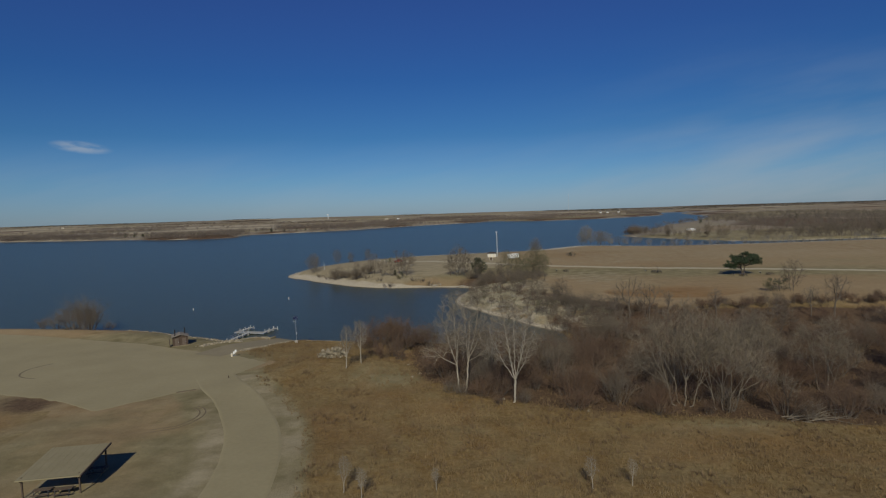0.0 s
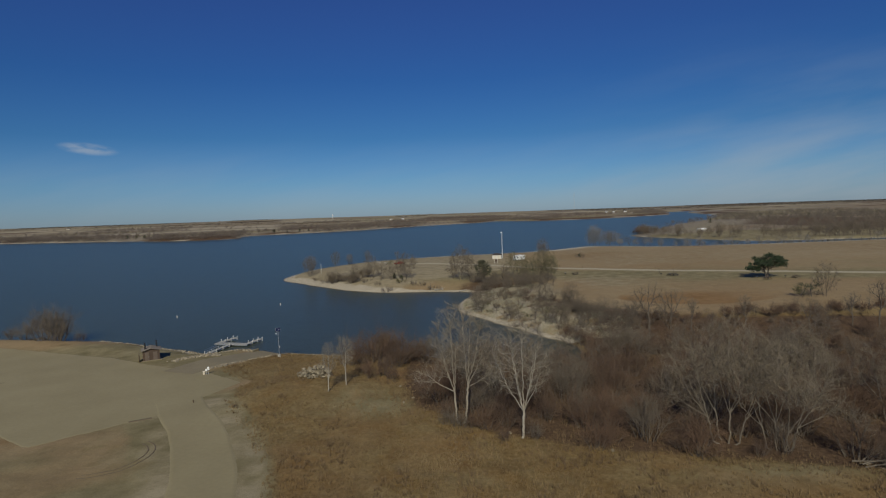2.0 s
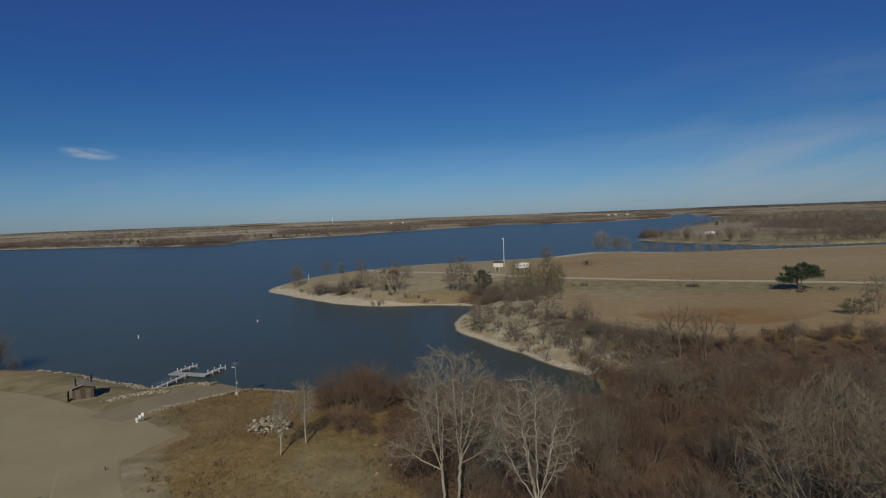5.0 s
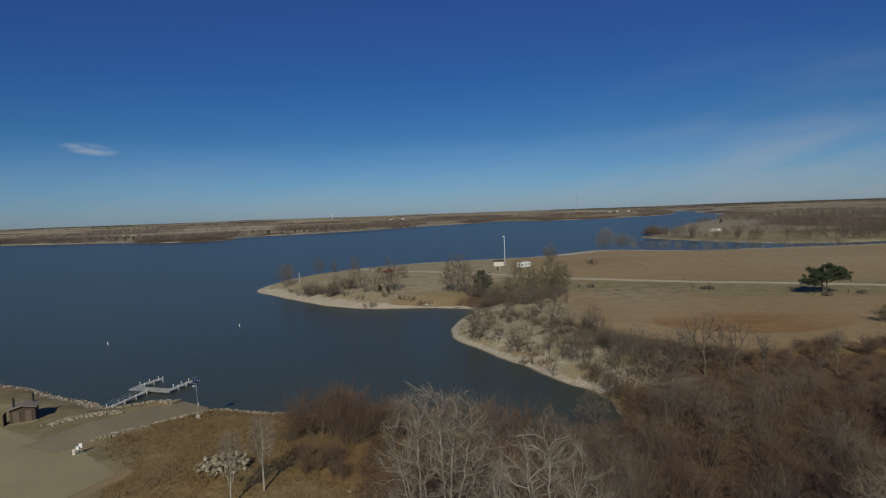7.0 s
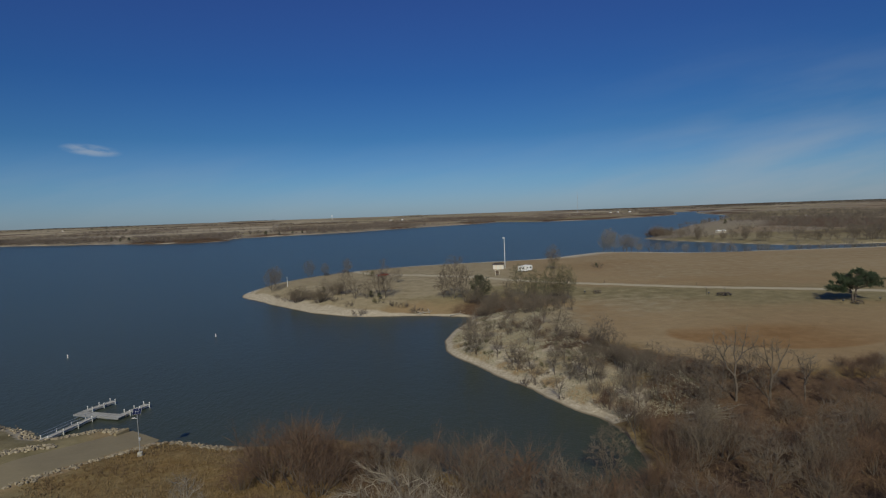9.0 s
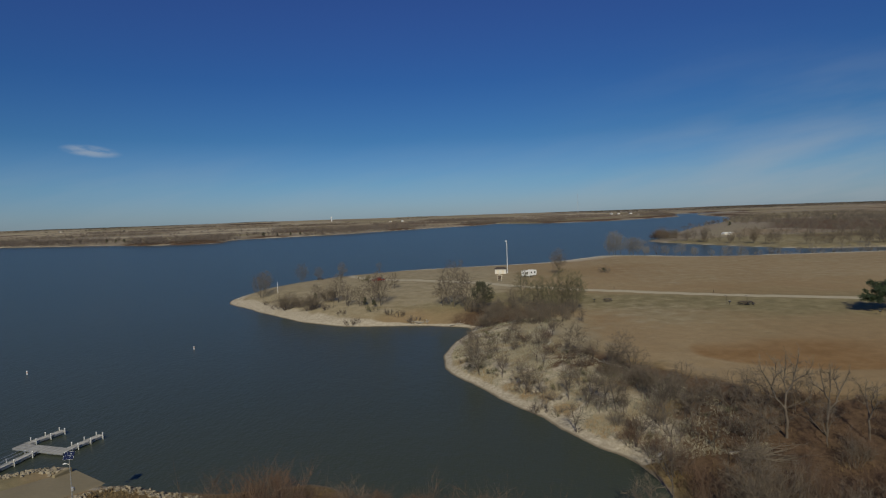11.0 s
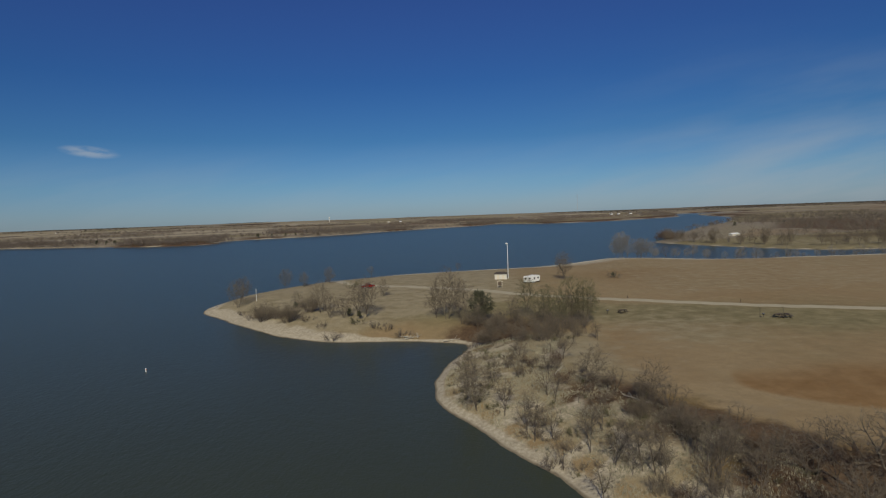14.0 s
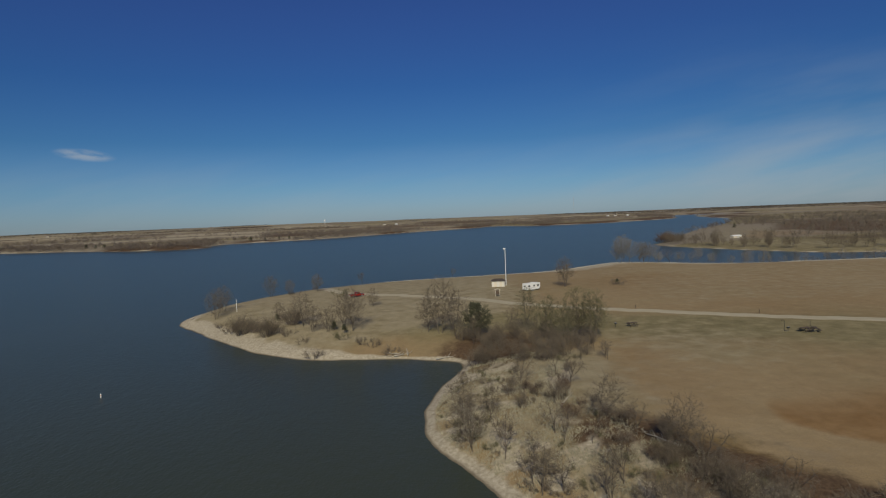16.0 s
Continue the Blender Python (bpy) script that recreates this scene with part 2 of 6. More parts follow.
# ---- materials ----
def material(name, colors, scale=1.0, rough=0.85, metal=0.0, bump=0.0, bump_scale=None, spread=0.25, detail_scale=None, island=False, objects=False, vary=0.35):
    """A surface whose colour wanders between two or three tones at two sizes, with fine relief."""
    m = bpy.data.materials.new(name)
    m.use_nodes = True
    t = m.node_tree
    b = t.nodes["Principled BSDF"]
    b.inputs["Roughness"].default_value, b.inputs["Metallic"].default_value = rough, metal
    where = t.nodes.new("ShaderNodeTexCoord")
    large, fine = t.nodes.new("ShaderNodeTexNoise"), t.nodes.new("ShaderNodeTexNoise")
    large.inputs["Scale"].default_value, large.inputs["Detail"].default_value = scale, 5
    fine.inputs["Scale"].default_value, fine.inputs["Detail"].default_value = detail_scale or scale * 9, 4
    for n in (large, fine):
        t.links.new(where.outputs["Object"], n.inputs["Vector"])
    mix = t.nodes.new("ShaderNodeMath")
    mix.operation = "MULTIPLY_ADD"
    mix.inputs[1].default_value = 0.4
    t.links.new(fine.outputs["Fac"], mix.inputs[0])
    half = t.nodes.new("ShaderNodeMath")
    half.operation = "MULTIPLY"
    half.inputs[1].default_value = 0.6
    t.links.new(large.outputs["Fac"], half.inputs[0])
    t.links.new(half.outputs[0], mix.inputs[2])
    value = mix.outputs[0]
    if island or objects:
        rnd = t.nodes.new("ShaderNodeNewGeometry" if island else "ShaderNodeObjectInfo")
        sub = t.nodes.new("ShaderNodeMath")
        sub.operation = "MULTIPLY_ADD"
        sub.inputs[1].default_value, sub.inputs[2].default_value = vary, -vary / 2
        t.links.new(rnd.outputs["Random Per Island" if island else "Random"], sub.inputs[0])
        add = t.nodes.new("ShaderNodeMath")
        t.links.new(sub.outputs[0], add.inputs[0])
        t.links.new(value, add.inputs[1])
        value = add.outputs[0]
    ramp = t.nodes.new("ShaderNodeValToRGB")
    e = ramp.color_ramp.elements
    e[0].position, e[1].position = 0.5 - spread, 0.5 + spread
    e[0].color, e[1].color = (*colors[0], 1), (*colors[-1], 1)
    if len(colors) == 3:
        e.new(0.5).color = (*colors[1], 1)
    t.links.new(value, ramp.inputs["Fac"])
    t.links.new(ramp.outputs["Color"], b.inputs["Base Color"])
    if bump:
        n = t.nodes.new("ShaderNodeBump")
        n.inputs["Strength"].default_value, n.inputs["Distance"].default_value = bump, 0.05
        src = fine
        if bump_scale:
            src = t.nodes.new("ShaderNodeTexNoise")
            src.inputs["Scale"].default_value, src.inputs["Detail"].default_value = bump_scale, 4
            t.links.new(where.outputs["Object"], src.inputs["Vector"])
        t.links.new(src.outputs["Fac"], n.inputs["Height"])
        t.links.new(n.outputs["Normal"], b.inputs["Normal"])
    return m


def ground_material():
    """Dry grass, tall weeds, sand and bare earth, mixed by the plan's zones and broken up by noise."""
    m = bpy.data.materials.new("ground")
    m.use_nodes = True
    t = m.node_tree
    b = t.nodes["Principled BSDF"]
    b.inputs["Roughness"].default_value = 0.95
    b.inputs["Specular IOR Level"].default_value = 0.1
    where = t.nodes.new("ShaderNodeTexCoord").outputs["Object"]

    def noise_node(scale, detail=6, rough=0.6, stretch=None):
        n = t.nodes.new("ShaderNodeTexNoise")
        n.inputs["Scale"].default_value, n.inputs["Detail"].default_value, n.inputs["Roughness"].default_value = scale, detail, rough
        if stretch:
            mp = t.nodes.new("ShaderNodeMapping")
            mp.inputs["Scale"].default_value = stretch
            t.links.new(where, mp.inputs["Vector"])
            t.links.new(mp.outputs[0], n.inputs["Vector"])
        else:
            t.links.new(where, n.inputs["Vector"])
        return n.outputs["Fac"]

    def ramp_node(fac, *stops):
        r = t.nodes.new("ShaderNodeValToRGB")
        e = r.color_ramp.elements
        e[0].position, e[1].position = stops[0][0], stops[-1][0]
        e[0].color, e[1].color = (*stops[0][1], 1), (*stops[-1][1], 1)
        for p, c in stops[1:-1]:
            e.new(p).color = (*c, 1)
        t.links.new(fac, r.inputs["Fac"])
        return r.outputs["Color"]

    def mix_node(fac, a, c, blend="MIX"):
        n = t.nodes.new("ShaderNodeMix")
        n.data_type, n.blend_type = "RGBA", blend
        if isinstance(fac, float):
            n.inputs["Factor"].default_value = fac
        else:
            t.links.new(fac, n.inputs["Factor"])
        t.links.new(a, n.inputs["A"])
        t.links.new(c, n.inputs["B"])
        return n.outputs["Result"]

    def zone(name, jitter, low, high):
        a = t.nodes.new("ShaderNodeAttribute")
        a.attribute_name = name
        add = t.nodes.new("ShaderNodeMath")
        add.operation = "MULTIPLY_ADD"
        add.inputs[1].default_value = 0.7
        t.links.new(jitter, add.inputs[0])
        t.links.new(a.outputs["Fac"], add.inputs[2])
        r = t.nodes.new("ShaderNodeMapRange")
        r.interpolation_type = "SMOOTHSTEP"
        r.inputs["From Min"].default_value, r.inputs["From Max"].default_value = low, high
        t.links.new(add.outputs[0], r.inputs["Value"])
        return r.outputs["Result"]

    broad, mid, fine, grit = noise_node(0.035), noise_node(0.22), noise_node(1.6), noise_node(7.0)
    mown = ramp_node(noise_node(0.07, 4, 0.5), (0.3, (0.298, 0.217, 0.122)), (0.5, (0.315, 0.233, 0.132)), (0.72, (0.334, 0.250, 0.144)))
    green = ramp_node(mid, (0.28, (0.165, 0.140, 0.072)), (0.5, (0.232, 0.195, 0.106)), (0.72, (0.310, 0.262, 0.150)))
    rust = ramp_node(mid, (0.3, (0.190, 0.115, 0.052)), (0.7, (0.275, 0.180, 0.088)))
    mown = mix_node(ramp_node(noise_node(0.013, 5, 0.6), (0.42, (0, 0, 0)), (0.66, (0.45, 0.45, 0.45))), mown, rust)
    weeds = ramp_node(fine, (0.25, (0.140, 0.087, 0.034)), (0.5, (0.205, 0.134, 0.054)), (0.75, (0.275, 0.190, 0.084)))
    straw = ramp_node(fine, (0.3, (0.186, 0.134, 0.060)), (0.7, (0.272, 0.203, 0.099)))
    weeds = mix_node(ramp_node(mid, (0.38, (0, 0, 0)), (0.58, (1, 1, 1))), weeds, straw)
    blot = ramp_node(noise_node(0.26, 7, 0.65), (0.50, (0, 0, 0)), (0.70, (0.5, 0.5, 0.5)))
    forbs = ramp_node(fine, (0.3, (0.082, 0.054, 0.027)), (0.7, (0.150, 0.102, 0.052)))
    weeds = mix_node(blot, weeds, forbs)
    # greyed grass; over the far land it puts distance haze into the colour
    dull = ramp_node(mid, (0.3, (0.196, 0.163, 0.119)), (0.7, (0.320, 0.274, 0.204)))
    mown = mix_node(zone("dull", mid, 0.5, 1.0), mown, dull)
    both = mix_node(zone("tall", mid, 0.7, 1.05), mown, weeds)
    both = mix_node(zone("olive", broad, 0.55, 1.0), both, green)
    pale = ramp_node(mid, (0.28, (0.268, 0.220, 0.134)), (0.5, (0.318, 0.266, 0.170)), (0.72, (0.368, 0.313, 0.206)))
    both = mix_node(zone("pale", mid, 0.55, 1.15), both, pale)
    red = ramp_node(mid, (0.3, (0.215, 0.122, 0.051)), (0.7, (0.285, 0.178, 0.084)))
    both = mix_node(zone("red", broad, 0.6, 1.3), both, red)
    litter = ramp_node(fine, (0.3, (0.070, 0.045, 0.028)), (0.7, (0.150, 0.098, 0.060)))
    both = mix_node(zone("litter", mid, 0.7, 1.1), both, litter)
    sand = ramp_node(fine, (0.28, (0.305, 0.260, 0.188)), (0.5, (0.430, 0.374, 0.279)), (0.74, (0.550, 0.487, 0.380)))
    both = mix_node(zone("sand", mid, 0.58, 1.04), both, sand)
    wet = ramp_node(mid, (0.3, (0.155, 0.125, 0.088)), (0.7, (0.235, 0.195, 0.140)))
    xyz = t.nodes.new("ShaderNodeSeparateXYZ")
    t.links.new(where, xyz.inputs[0])
    level = t.nodes.new("ShaderNodeMath")
    level.operation = "MULTIPLY_ADD"
    level.inputs[1].default_value = -0.25
    t.links.new(fine, level.inputs[0])
    t.links.new(xyz.outputs["Z"], level.inputs[2])
    damp = t.nodes.new("ShaderNodeMapRange")
    damp.interpolation_type = "SMOOTHSTEP"
    for key, value in (("From Min", -0.10), ("From Max", 0.05), ("To Min", 1.0), ("To Max", 0.0)):
        damp.inputs[key].default_value = value
    t.links.new(level.outputs[0], damp.inputs["Value"])
    both = mix_node(damp.outputs["Result"], both, wet)
    speck = ramp_node(grit, (0.3, (0.62, 0.62, 0.62)), (0.7, (1.25, 1.25, 1.25)))
    both = mix_node(0.55, both, speck, "MULTIPLY")
    worn = ramp_node(noise_node(0.4, 6, 0.7), (0.3, (0.70, 0.70, 0.70)), (0.7, (1.22, 1.22, 1.22)))
    both = mix_node(0.4, both, worn, "MULTIPLY")
    t.links.new(both, b.inputs["Base Color"])
    bump = t.nodes.new("ShaderNodeBump")
    bump.inputs["Strength"].default_value, bump.inputs["Distance"].default_value = 0.6, 0.10
    t.links.new(fine, bump.inputs["Height"])
    t.links.new(bump.outputs["Normal"], b.inputs["Normal"])
    return m


def water_material():
    m = bpy.data.materials.new("water")
    m.use_nodes = True
    t = m.node_tree
    b = t.nodes["Principled BSDF"]
    b.inputs["Roughness"].default_value = 0.28
    b.inputs["Specular IOR Level"].default_value = 0.2
    b.inputs["IOR"].default_value = 1.33
    where = t.nodes.new("ShaderNodeTexCoord").outputs["Object"]
    patch = t.nodes.new("ShaderNodeTexNoise")
    patch.inputs["Scale"].default_value = 0.012
    t.links.new(where, patch.inputs["Vector"])
    ramp = t.nodes.new("ShaderNodeValToRGB")
    ramp.color_ramp.elements[0].color, ramp.color_ramp.elements[1].color = (0.043, 0.053, 0.037, 1), (0.055, 0.064, 0.045, 1)
    t.links.new(patch.outputs["Fac"], ramp.inputs["Fac"])
    t.links.new(ramp.outputs["Color"], b.inputs["Base Color"])
    last = None
    for scale, stretch, dist in ((1.3, (1.0, 0.5, 1), 0.07), (3.5, (0.8, 0.6, 1), 0.05), (0.5, (1, 0.5, 1), 0.08)):
        mp = t.nodes.new("ShaderNodeMapping")
        mp.inputs["Scale"].default_value = stretch
        mp.inputs["Rotation"].default_value = (0, 0, 0.5)
        t.links.new(where, mp.inputs["Vector"])
        n = t.nodes.new("ShaderNodeTexNoise")
        n.inputs["Scale"].default_value, n.inputs["Detail"].default_value = scale, 3
        t.links.new(mp.outputs[0], n.inputs["Vector"])
        bump = t.nodes.new("ShaderNodeBump")
        bump.inputs["Strength"].default_value, bump.inputs["Distance"].default_value = 1.0, dist
        t.links.new(n.outputs["Fac"], bump.inputs["Height"])
        if last:
            t.links.new(last, bump.inputs["Normal"])
        last = bump.outputs["Normal"]
    t.links.new(last, b.inputs["Normal"])
    return m


M_GROUND, M_WATER = ground_material(), water_material()
M_ASPHALT = material("worn_asphalt", [(0.248, 0.206, 0.110), (0.286, 0.240, 0.131), (0.324, 0.276, 0.156)], 0.12, 0.9, bump=0.3, bump_scale=12, detail_scale=1.7)
M_RAMP = material("ramp_concrete", [(0.196, 0.160, 0.093), (0.278, 0.231, 0.140)], 0.25, 0.9, bump=0.3, bump_scale=9)
M_GRAVEL = material("gravel_track", [(0.345, 0.298, 0.202), (0.45, 0.395, 0.282)], 0.3, 0.95, bump=0.4, bump_scale=10)
M_PALE_BARK = material("pale_bark", [(0.17, 0.140, 0.102), (0.29, 0.250, 0.192), (0.42, 0.372, 0.295)], 0.7, 0.9, bump=0.4, bump_scale=12)
M_WHITE_BARK = material("whitish_bark", [(0.23, 0.198, 0.150), (0.45, 0.408, 0.340)], 0.8, 0.9, bump=0.3, bump_scale=12)
M_PALE_TWIG = material("pale_twigs", [(0.150, 0.126, 0.094), (0.275, 0.238, 0.182)], 0.4, 0.9, island=True)
M_SNAG_BARK = material("weathered_grey_bark", [(0.085, 0.068, 0.050), (0.230, 0.192, 0.145)], 0.8, 0.92, bump=0.4, bump_scale=12)
M_DARK_BARK = material("dark_bark", [(0.070, 0.055, 0.042), (0.160, 0.130, 0.100)], 0.8, 0.92, bump=0.4, bump_scale=12)
M_BROWN_TWIG = material("brown_twigs", [(0.078, 0.049, 0.033), (0.144, 0.094, 0.063)], 0.4, 0.92, island=True)
M_RED_TWIG = material("russet_twigs", [(0.094, 0.055, 0.034), (0.168, 0.103, 0.064)], 0.4, 0.92, island=True)
M_GREY_TWIG = material("grey_twigs", [(0.098, 0.077, 0.056), (0.188, 0.153, 0.114)], 0.4, 0.92, island=True)
M_TAN_TWIG = material("tan_grey_twigs", [(0.118, 0.094, 0.066), (0.240, 0.198, 0.143)], 0.4, 0.92, island=True)
M_HAZE_TWIG = material("pale_grey_twigs", [(0.150, 0.135, 0.118), (0.250, 0.228, 0.200)], 0.4, 0.92, island=True)
M_OLIVE_TWIG = material("olive_twigs", [(0.085, 0.080, 0.042), (0.170, 0.155, 0.085)], 0.4, 0.92, island=True)
M_NEEDLE = material("pine_needles", [(0.014, 0.027, 0.011), (0.043, 0.066, 0.025)], 0.5, 0.7, island=True)
M_CEDAR = material("cedar_needles", [(0.042, 0.045, 0.024), (0.100, 0.100, 0.056)], 0.5, 0.8, island=True)
M_GRASS = material("weed_blades", [(0.148, 0.094, 0.043), (0.196, 0.134, 0.062), (0.252, 0.184, 0.092)], 0.06, 0.9, detail_scale=0.3, island=True, spread=0.2, vary=0.12)
M_LITTER = material("dead_brown_weeds", [(0.095, 0.056, 0.028), (0.170, 0.110, 0.058)], 0.1, 0.9, island=True, vary=0.2)
M_FORB = material("dead_forbs", [(0.112, 0.072, 0.036), (0.190, 0.130, 0.068)], 0.1, 0.9, island=True, vary=0.2)
M_REED = material("pale_grass_blades", [(0.220, 0.200, 0.140), (0.420, 0.388, 0.292)], 0.3, 0.9, island=True)
M_STONE = material("limestone", [(0.16, 0.132, 0.088), (0.37, 0.318, 0.228)], 0.8, 0.9, bump=0.5, bump_scale=6, objects=True)
M_FARWOOD = material("far_twigs", [(0.112, 0.088, 0.072), (0.178, 0.146, 0.120)], 0.02, 0.95, island=True)
M_SPITWOOD = material("grey_far_twigs", [(0.092, 0.075, 0.058), (0.180, 0.150, 0.118)], 0.05, 0.95, island=True)
M_RIDGEWOOD = material("dark_ridge_trees", [(0.040, 0.038, 0.030), (0.085, 0.072, 0.052)], 0.02, 0.95, island=True)


# ---- mesh tools ----
class Shape:
    """Gathers vertices and faces of one mesh."""

    def __init__(self):
        self.v, self.f = [], []

    def add(self, verts, faces):
        k = len(self.v)
        self.v.extend(tuple(p) for p in verts)
        self.f.extend(tuple(k + i for i in f) for f in faces)
        return self

    def tube(self, p0, p1, r0, r1, n=6, caps=False):
        p0, p1 = Vector(p0), Vector(p1)
        axis = (p1 - p0).normalized()
        a = axis.orthogonal().normalized()
        b = axis.cross(a)
        ring = [(a * math.cos(2 * math.pi * i / n) + b * math.sin(2 * math.pi * i / n)) for i in range(n)]
        verts = [p0 + c * r0 for c in ring] + [p1 + c * r1 for c in ring]
        faces = [(i, (i + 1) % n, n + (i + 1) % n, n + i) for i in range(n)]
        if caps:
            faces += [tuple(range(n - 1, -1, -1)), tuple(range(n, 2 * n))]
        return self.add(verts, faces)

    def spike(self, p0, p1, r):
        """A twig: three sides that run to a point."""
        p0, p1 = Vector(p0), Vector(p1)
        axis = p1 - p0
        a = axis.orthogonal().normalized() * r
        b = axis.cross(a).normalized() * r
        return self.add([p0 + a, p0 - a * 0.5 + b * 0.87, p0 - a * 0.5 - b * 0.87, p1], [(0, 1, 3), (1, 2, 3), (2, 0, 3)])

    def wisp(self, p0, p1, w, rng):
        """The finest twig: a sliver that runs to a point."""
        axis = p1 - p0
        a = axis.cross(Vector((rng.uniform(-1, 1), rng.uniform(-1, 1), rng.uniform(-1, 1)))).normalized() * w
        return self.add([p0 + a, p0 - a, p1], [(0, 1, 2)])

    def box(self, c, s, m=None, bevel=0.02):
        """A box with chamfered edges: centre, size, turn."""
        hx, hy, hz = s[0] / 2, s[1] / 2, s[2] / 2
        k = min(bevel, hx * 0.6, hy * 0.6, hz * 0.6)
        bm = bmesh.new()
        pts = []
        for sx in (-1, 1):
            for sy in (-1, 1):
                for sz in (-1, 1):
                    pts += [(sx * (hx - k), sy * (hy - k), sz * hz), (sx * (hx - k), sy * hy, sz * (hz - k)), (sx * hx, sy * (hy - k), sz * (hz - k))]
        for p in pts:
            bm.verts.new(p)
        bmesh.ops.convex_hull(bm, input=bm.verts)
        bm.verts.index_update()
        turn = Matrix.Translation(c) @ (m or Matrix())
        self.add([turn @ v.co for v in bm.verts], [[v.index for v in f.verts] for f in bm.faces])
        bm.free()
        return self

    def prism(self, outline, axis, a, b):
        """An outline in a plane, drawn out from a to b along x, y or z."""
        n = len(outline)

        def at(p, h):
            return {"x": (h, p[0], p[1]), "y": (p[0], h, p[1]), "z": (p[0], p[1], h)}[axis]
        verts = [at(p, a) for p in outline] + [at(p, b) for p in outline]
        faces = [(i, (i + 1) % n, n + (i + 1) % n, n + i) for i in range(n)] + [tuple(range(n - 1, -1, -1)), tuple(range(n, 2 * n))]
        return self.add(verts, faces)

    def lathe(self, profile, n=16, at=(0, 0, 0)):
        verts = [(at[0] + r * math.cos(2 * math.pi * i / n), at[1] + r * math.sin(2 * math.pi * i / n), at[2] + z) for r, z in profile for i in range(n)]
        faces = [(j * n + i, j * n + (i + 1) % n, (j + 1) * n + (i + 1) % n, (j + 1) * n + i) for j in range(len(profile) - 1) for i in range(n)]
        return self.add(verts, faces + [tuple(range(n - 1, -1, -1)), tuple(range((len(profile) - 1) * n, len(profile) * n))])

    def mesh(self, name, mat, smooth=False):
        me = bpy.data.meshes.new(name)
        me.from_pydata(self.v, [], self.f)
        me.materials.append(mat)
        if smooth:
            me.polygons.foreach_set("use_smooth", [True] * len(me.polygons))
        me.update()
        return me


def part(name, shape, mat, parent, label="", smooth=False):
    me = shape if isinstance(shape, bpy.types.Mesh) else shape.mesh(name, mat, smooth)
    ob = new(name, me)
    ob.parent = parent
    if label:
        tagged(ob, label)
    return ob


def thing(name, label, category, m=None, group="", kind=""):
    ob = tagged(new(name), label, category, group, kind)
    ob.empty_display_size = 0.3
    ob.matrix_world = m or Matrix()
    return ob


def plain(name, shape, mat, label, category, group="", kind="", m=None, smooth=False):
    ob = tagged(new(name, shape.mesh(name, mat, smooth)), label, category, group, kind)
    ob.matrix_world = m or Matrix()
    return ob


def stand(x, y, turn=0, sink=0.0):
    return pose(x, y, ground_at(x, y) - sink, 0, 0, turn)


# ---- ground ----
def steps(fine, start, stop, growth, biggest):
    out, s, p = [], fine, start
    sign = 1 if stop > start else -1
    while sign * (stop - p) > 0:
        s = min(s * growth, biggest(abs(p)))
        p += sign * s
        out.append(p)
    return out


def far_step(p):
    return 32 if p < 1700 else 32 + (p - 1700) * 0.2


gx = steps(1.2, -130, -7000, 1.1, far_step)[::-1] + list(np.arange(-130, 135, 1.2)) + steps(1.2, 134.2, 7000, 1.09, far_step)
gy = steps(1, 40, -700, 1.2, lambda p: 60)[::-1] + list(np.arange(40, 262, 1.1)) + list(np.arange(262, 462, 1.8)) + steps(1.8, 461, 4900, 1.05, lambda p: 20 if p < 2300 else 20 + (p - 2300) * 0.2)
GX, GY = np.meshgrid(np.array(gx), np.array(gy))
ny, nx = GX.shape
shore = signed_shore(GX, GY)
GZ = height(GX, GY, True, shore)
AX, AY = np.array(gx), np.array(gy)


def sample(field, x, y):
    """A value of the ground's grid at plan points."""
    i, j = np.clip(np.searchsorted(AX, x) - 1, 0, nx - 2), np.clip(np.searchsorted(AY, y) - 1, 0, ny - 2)
    u, v = np.clip((x - AX[i]) / (AX[i + 1] - AX[i]), 0, 1), np.clip((y - AY[j]) / (AY[j + 1] - AY[j]), 0, 1)
    return (field[j, i] * (1 - u) + field[j, i + 1] * u) * (1 - v) + (field[j + 1, i] * (1 - u) + field[j + 1, i + 1] * u) * v


def ground_at(x, y):
    return float(sample(GZ, x, y))


def inland(x, y):
    return sample(shore, x, y)


def grid_mesh(name, x, y, z, mat):
    rows, cols = x.shape
    me = bpy.data.meshes.new(name)
    i = np.arange(rows * cols).reshape(rows, cols)
    quads = np.stack([i[:-1, :-1], i[:-1, 1:], i[1:, 1:], i[1:, :-1]], -1).reshape(-1, 4)
    me.vertices.add(rows * cols)
    me.vertices.foreach_set("co", np.stack([x, y, z], -1).ravel())
    me.loops.add(quads.size)
    me.loops.foreach_set("vertex_index", quads.ravel())
    me.polygons.add(len(quads))
    me.polygons.foreach_set("loop_start", np.arange(len(quads)) * 4)
    me.polygons.foreach_set("use_smooth", np.ones(len(quads), bool))
    me.update(calc_edges=True)
    me.materials.append(mat)
    return me


ground_mesh = grid_mesh("ground", GX, GY, GZ, M_GROUND)


def thicket_depth(x, y):
    d = line_distance(x, y, THICKET, True)
    return np.where(inside(x, y, THICKET), d, -d)


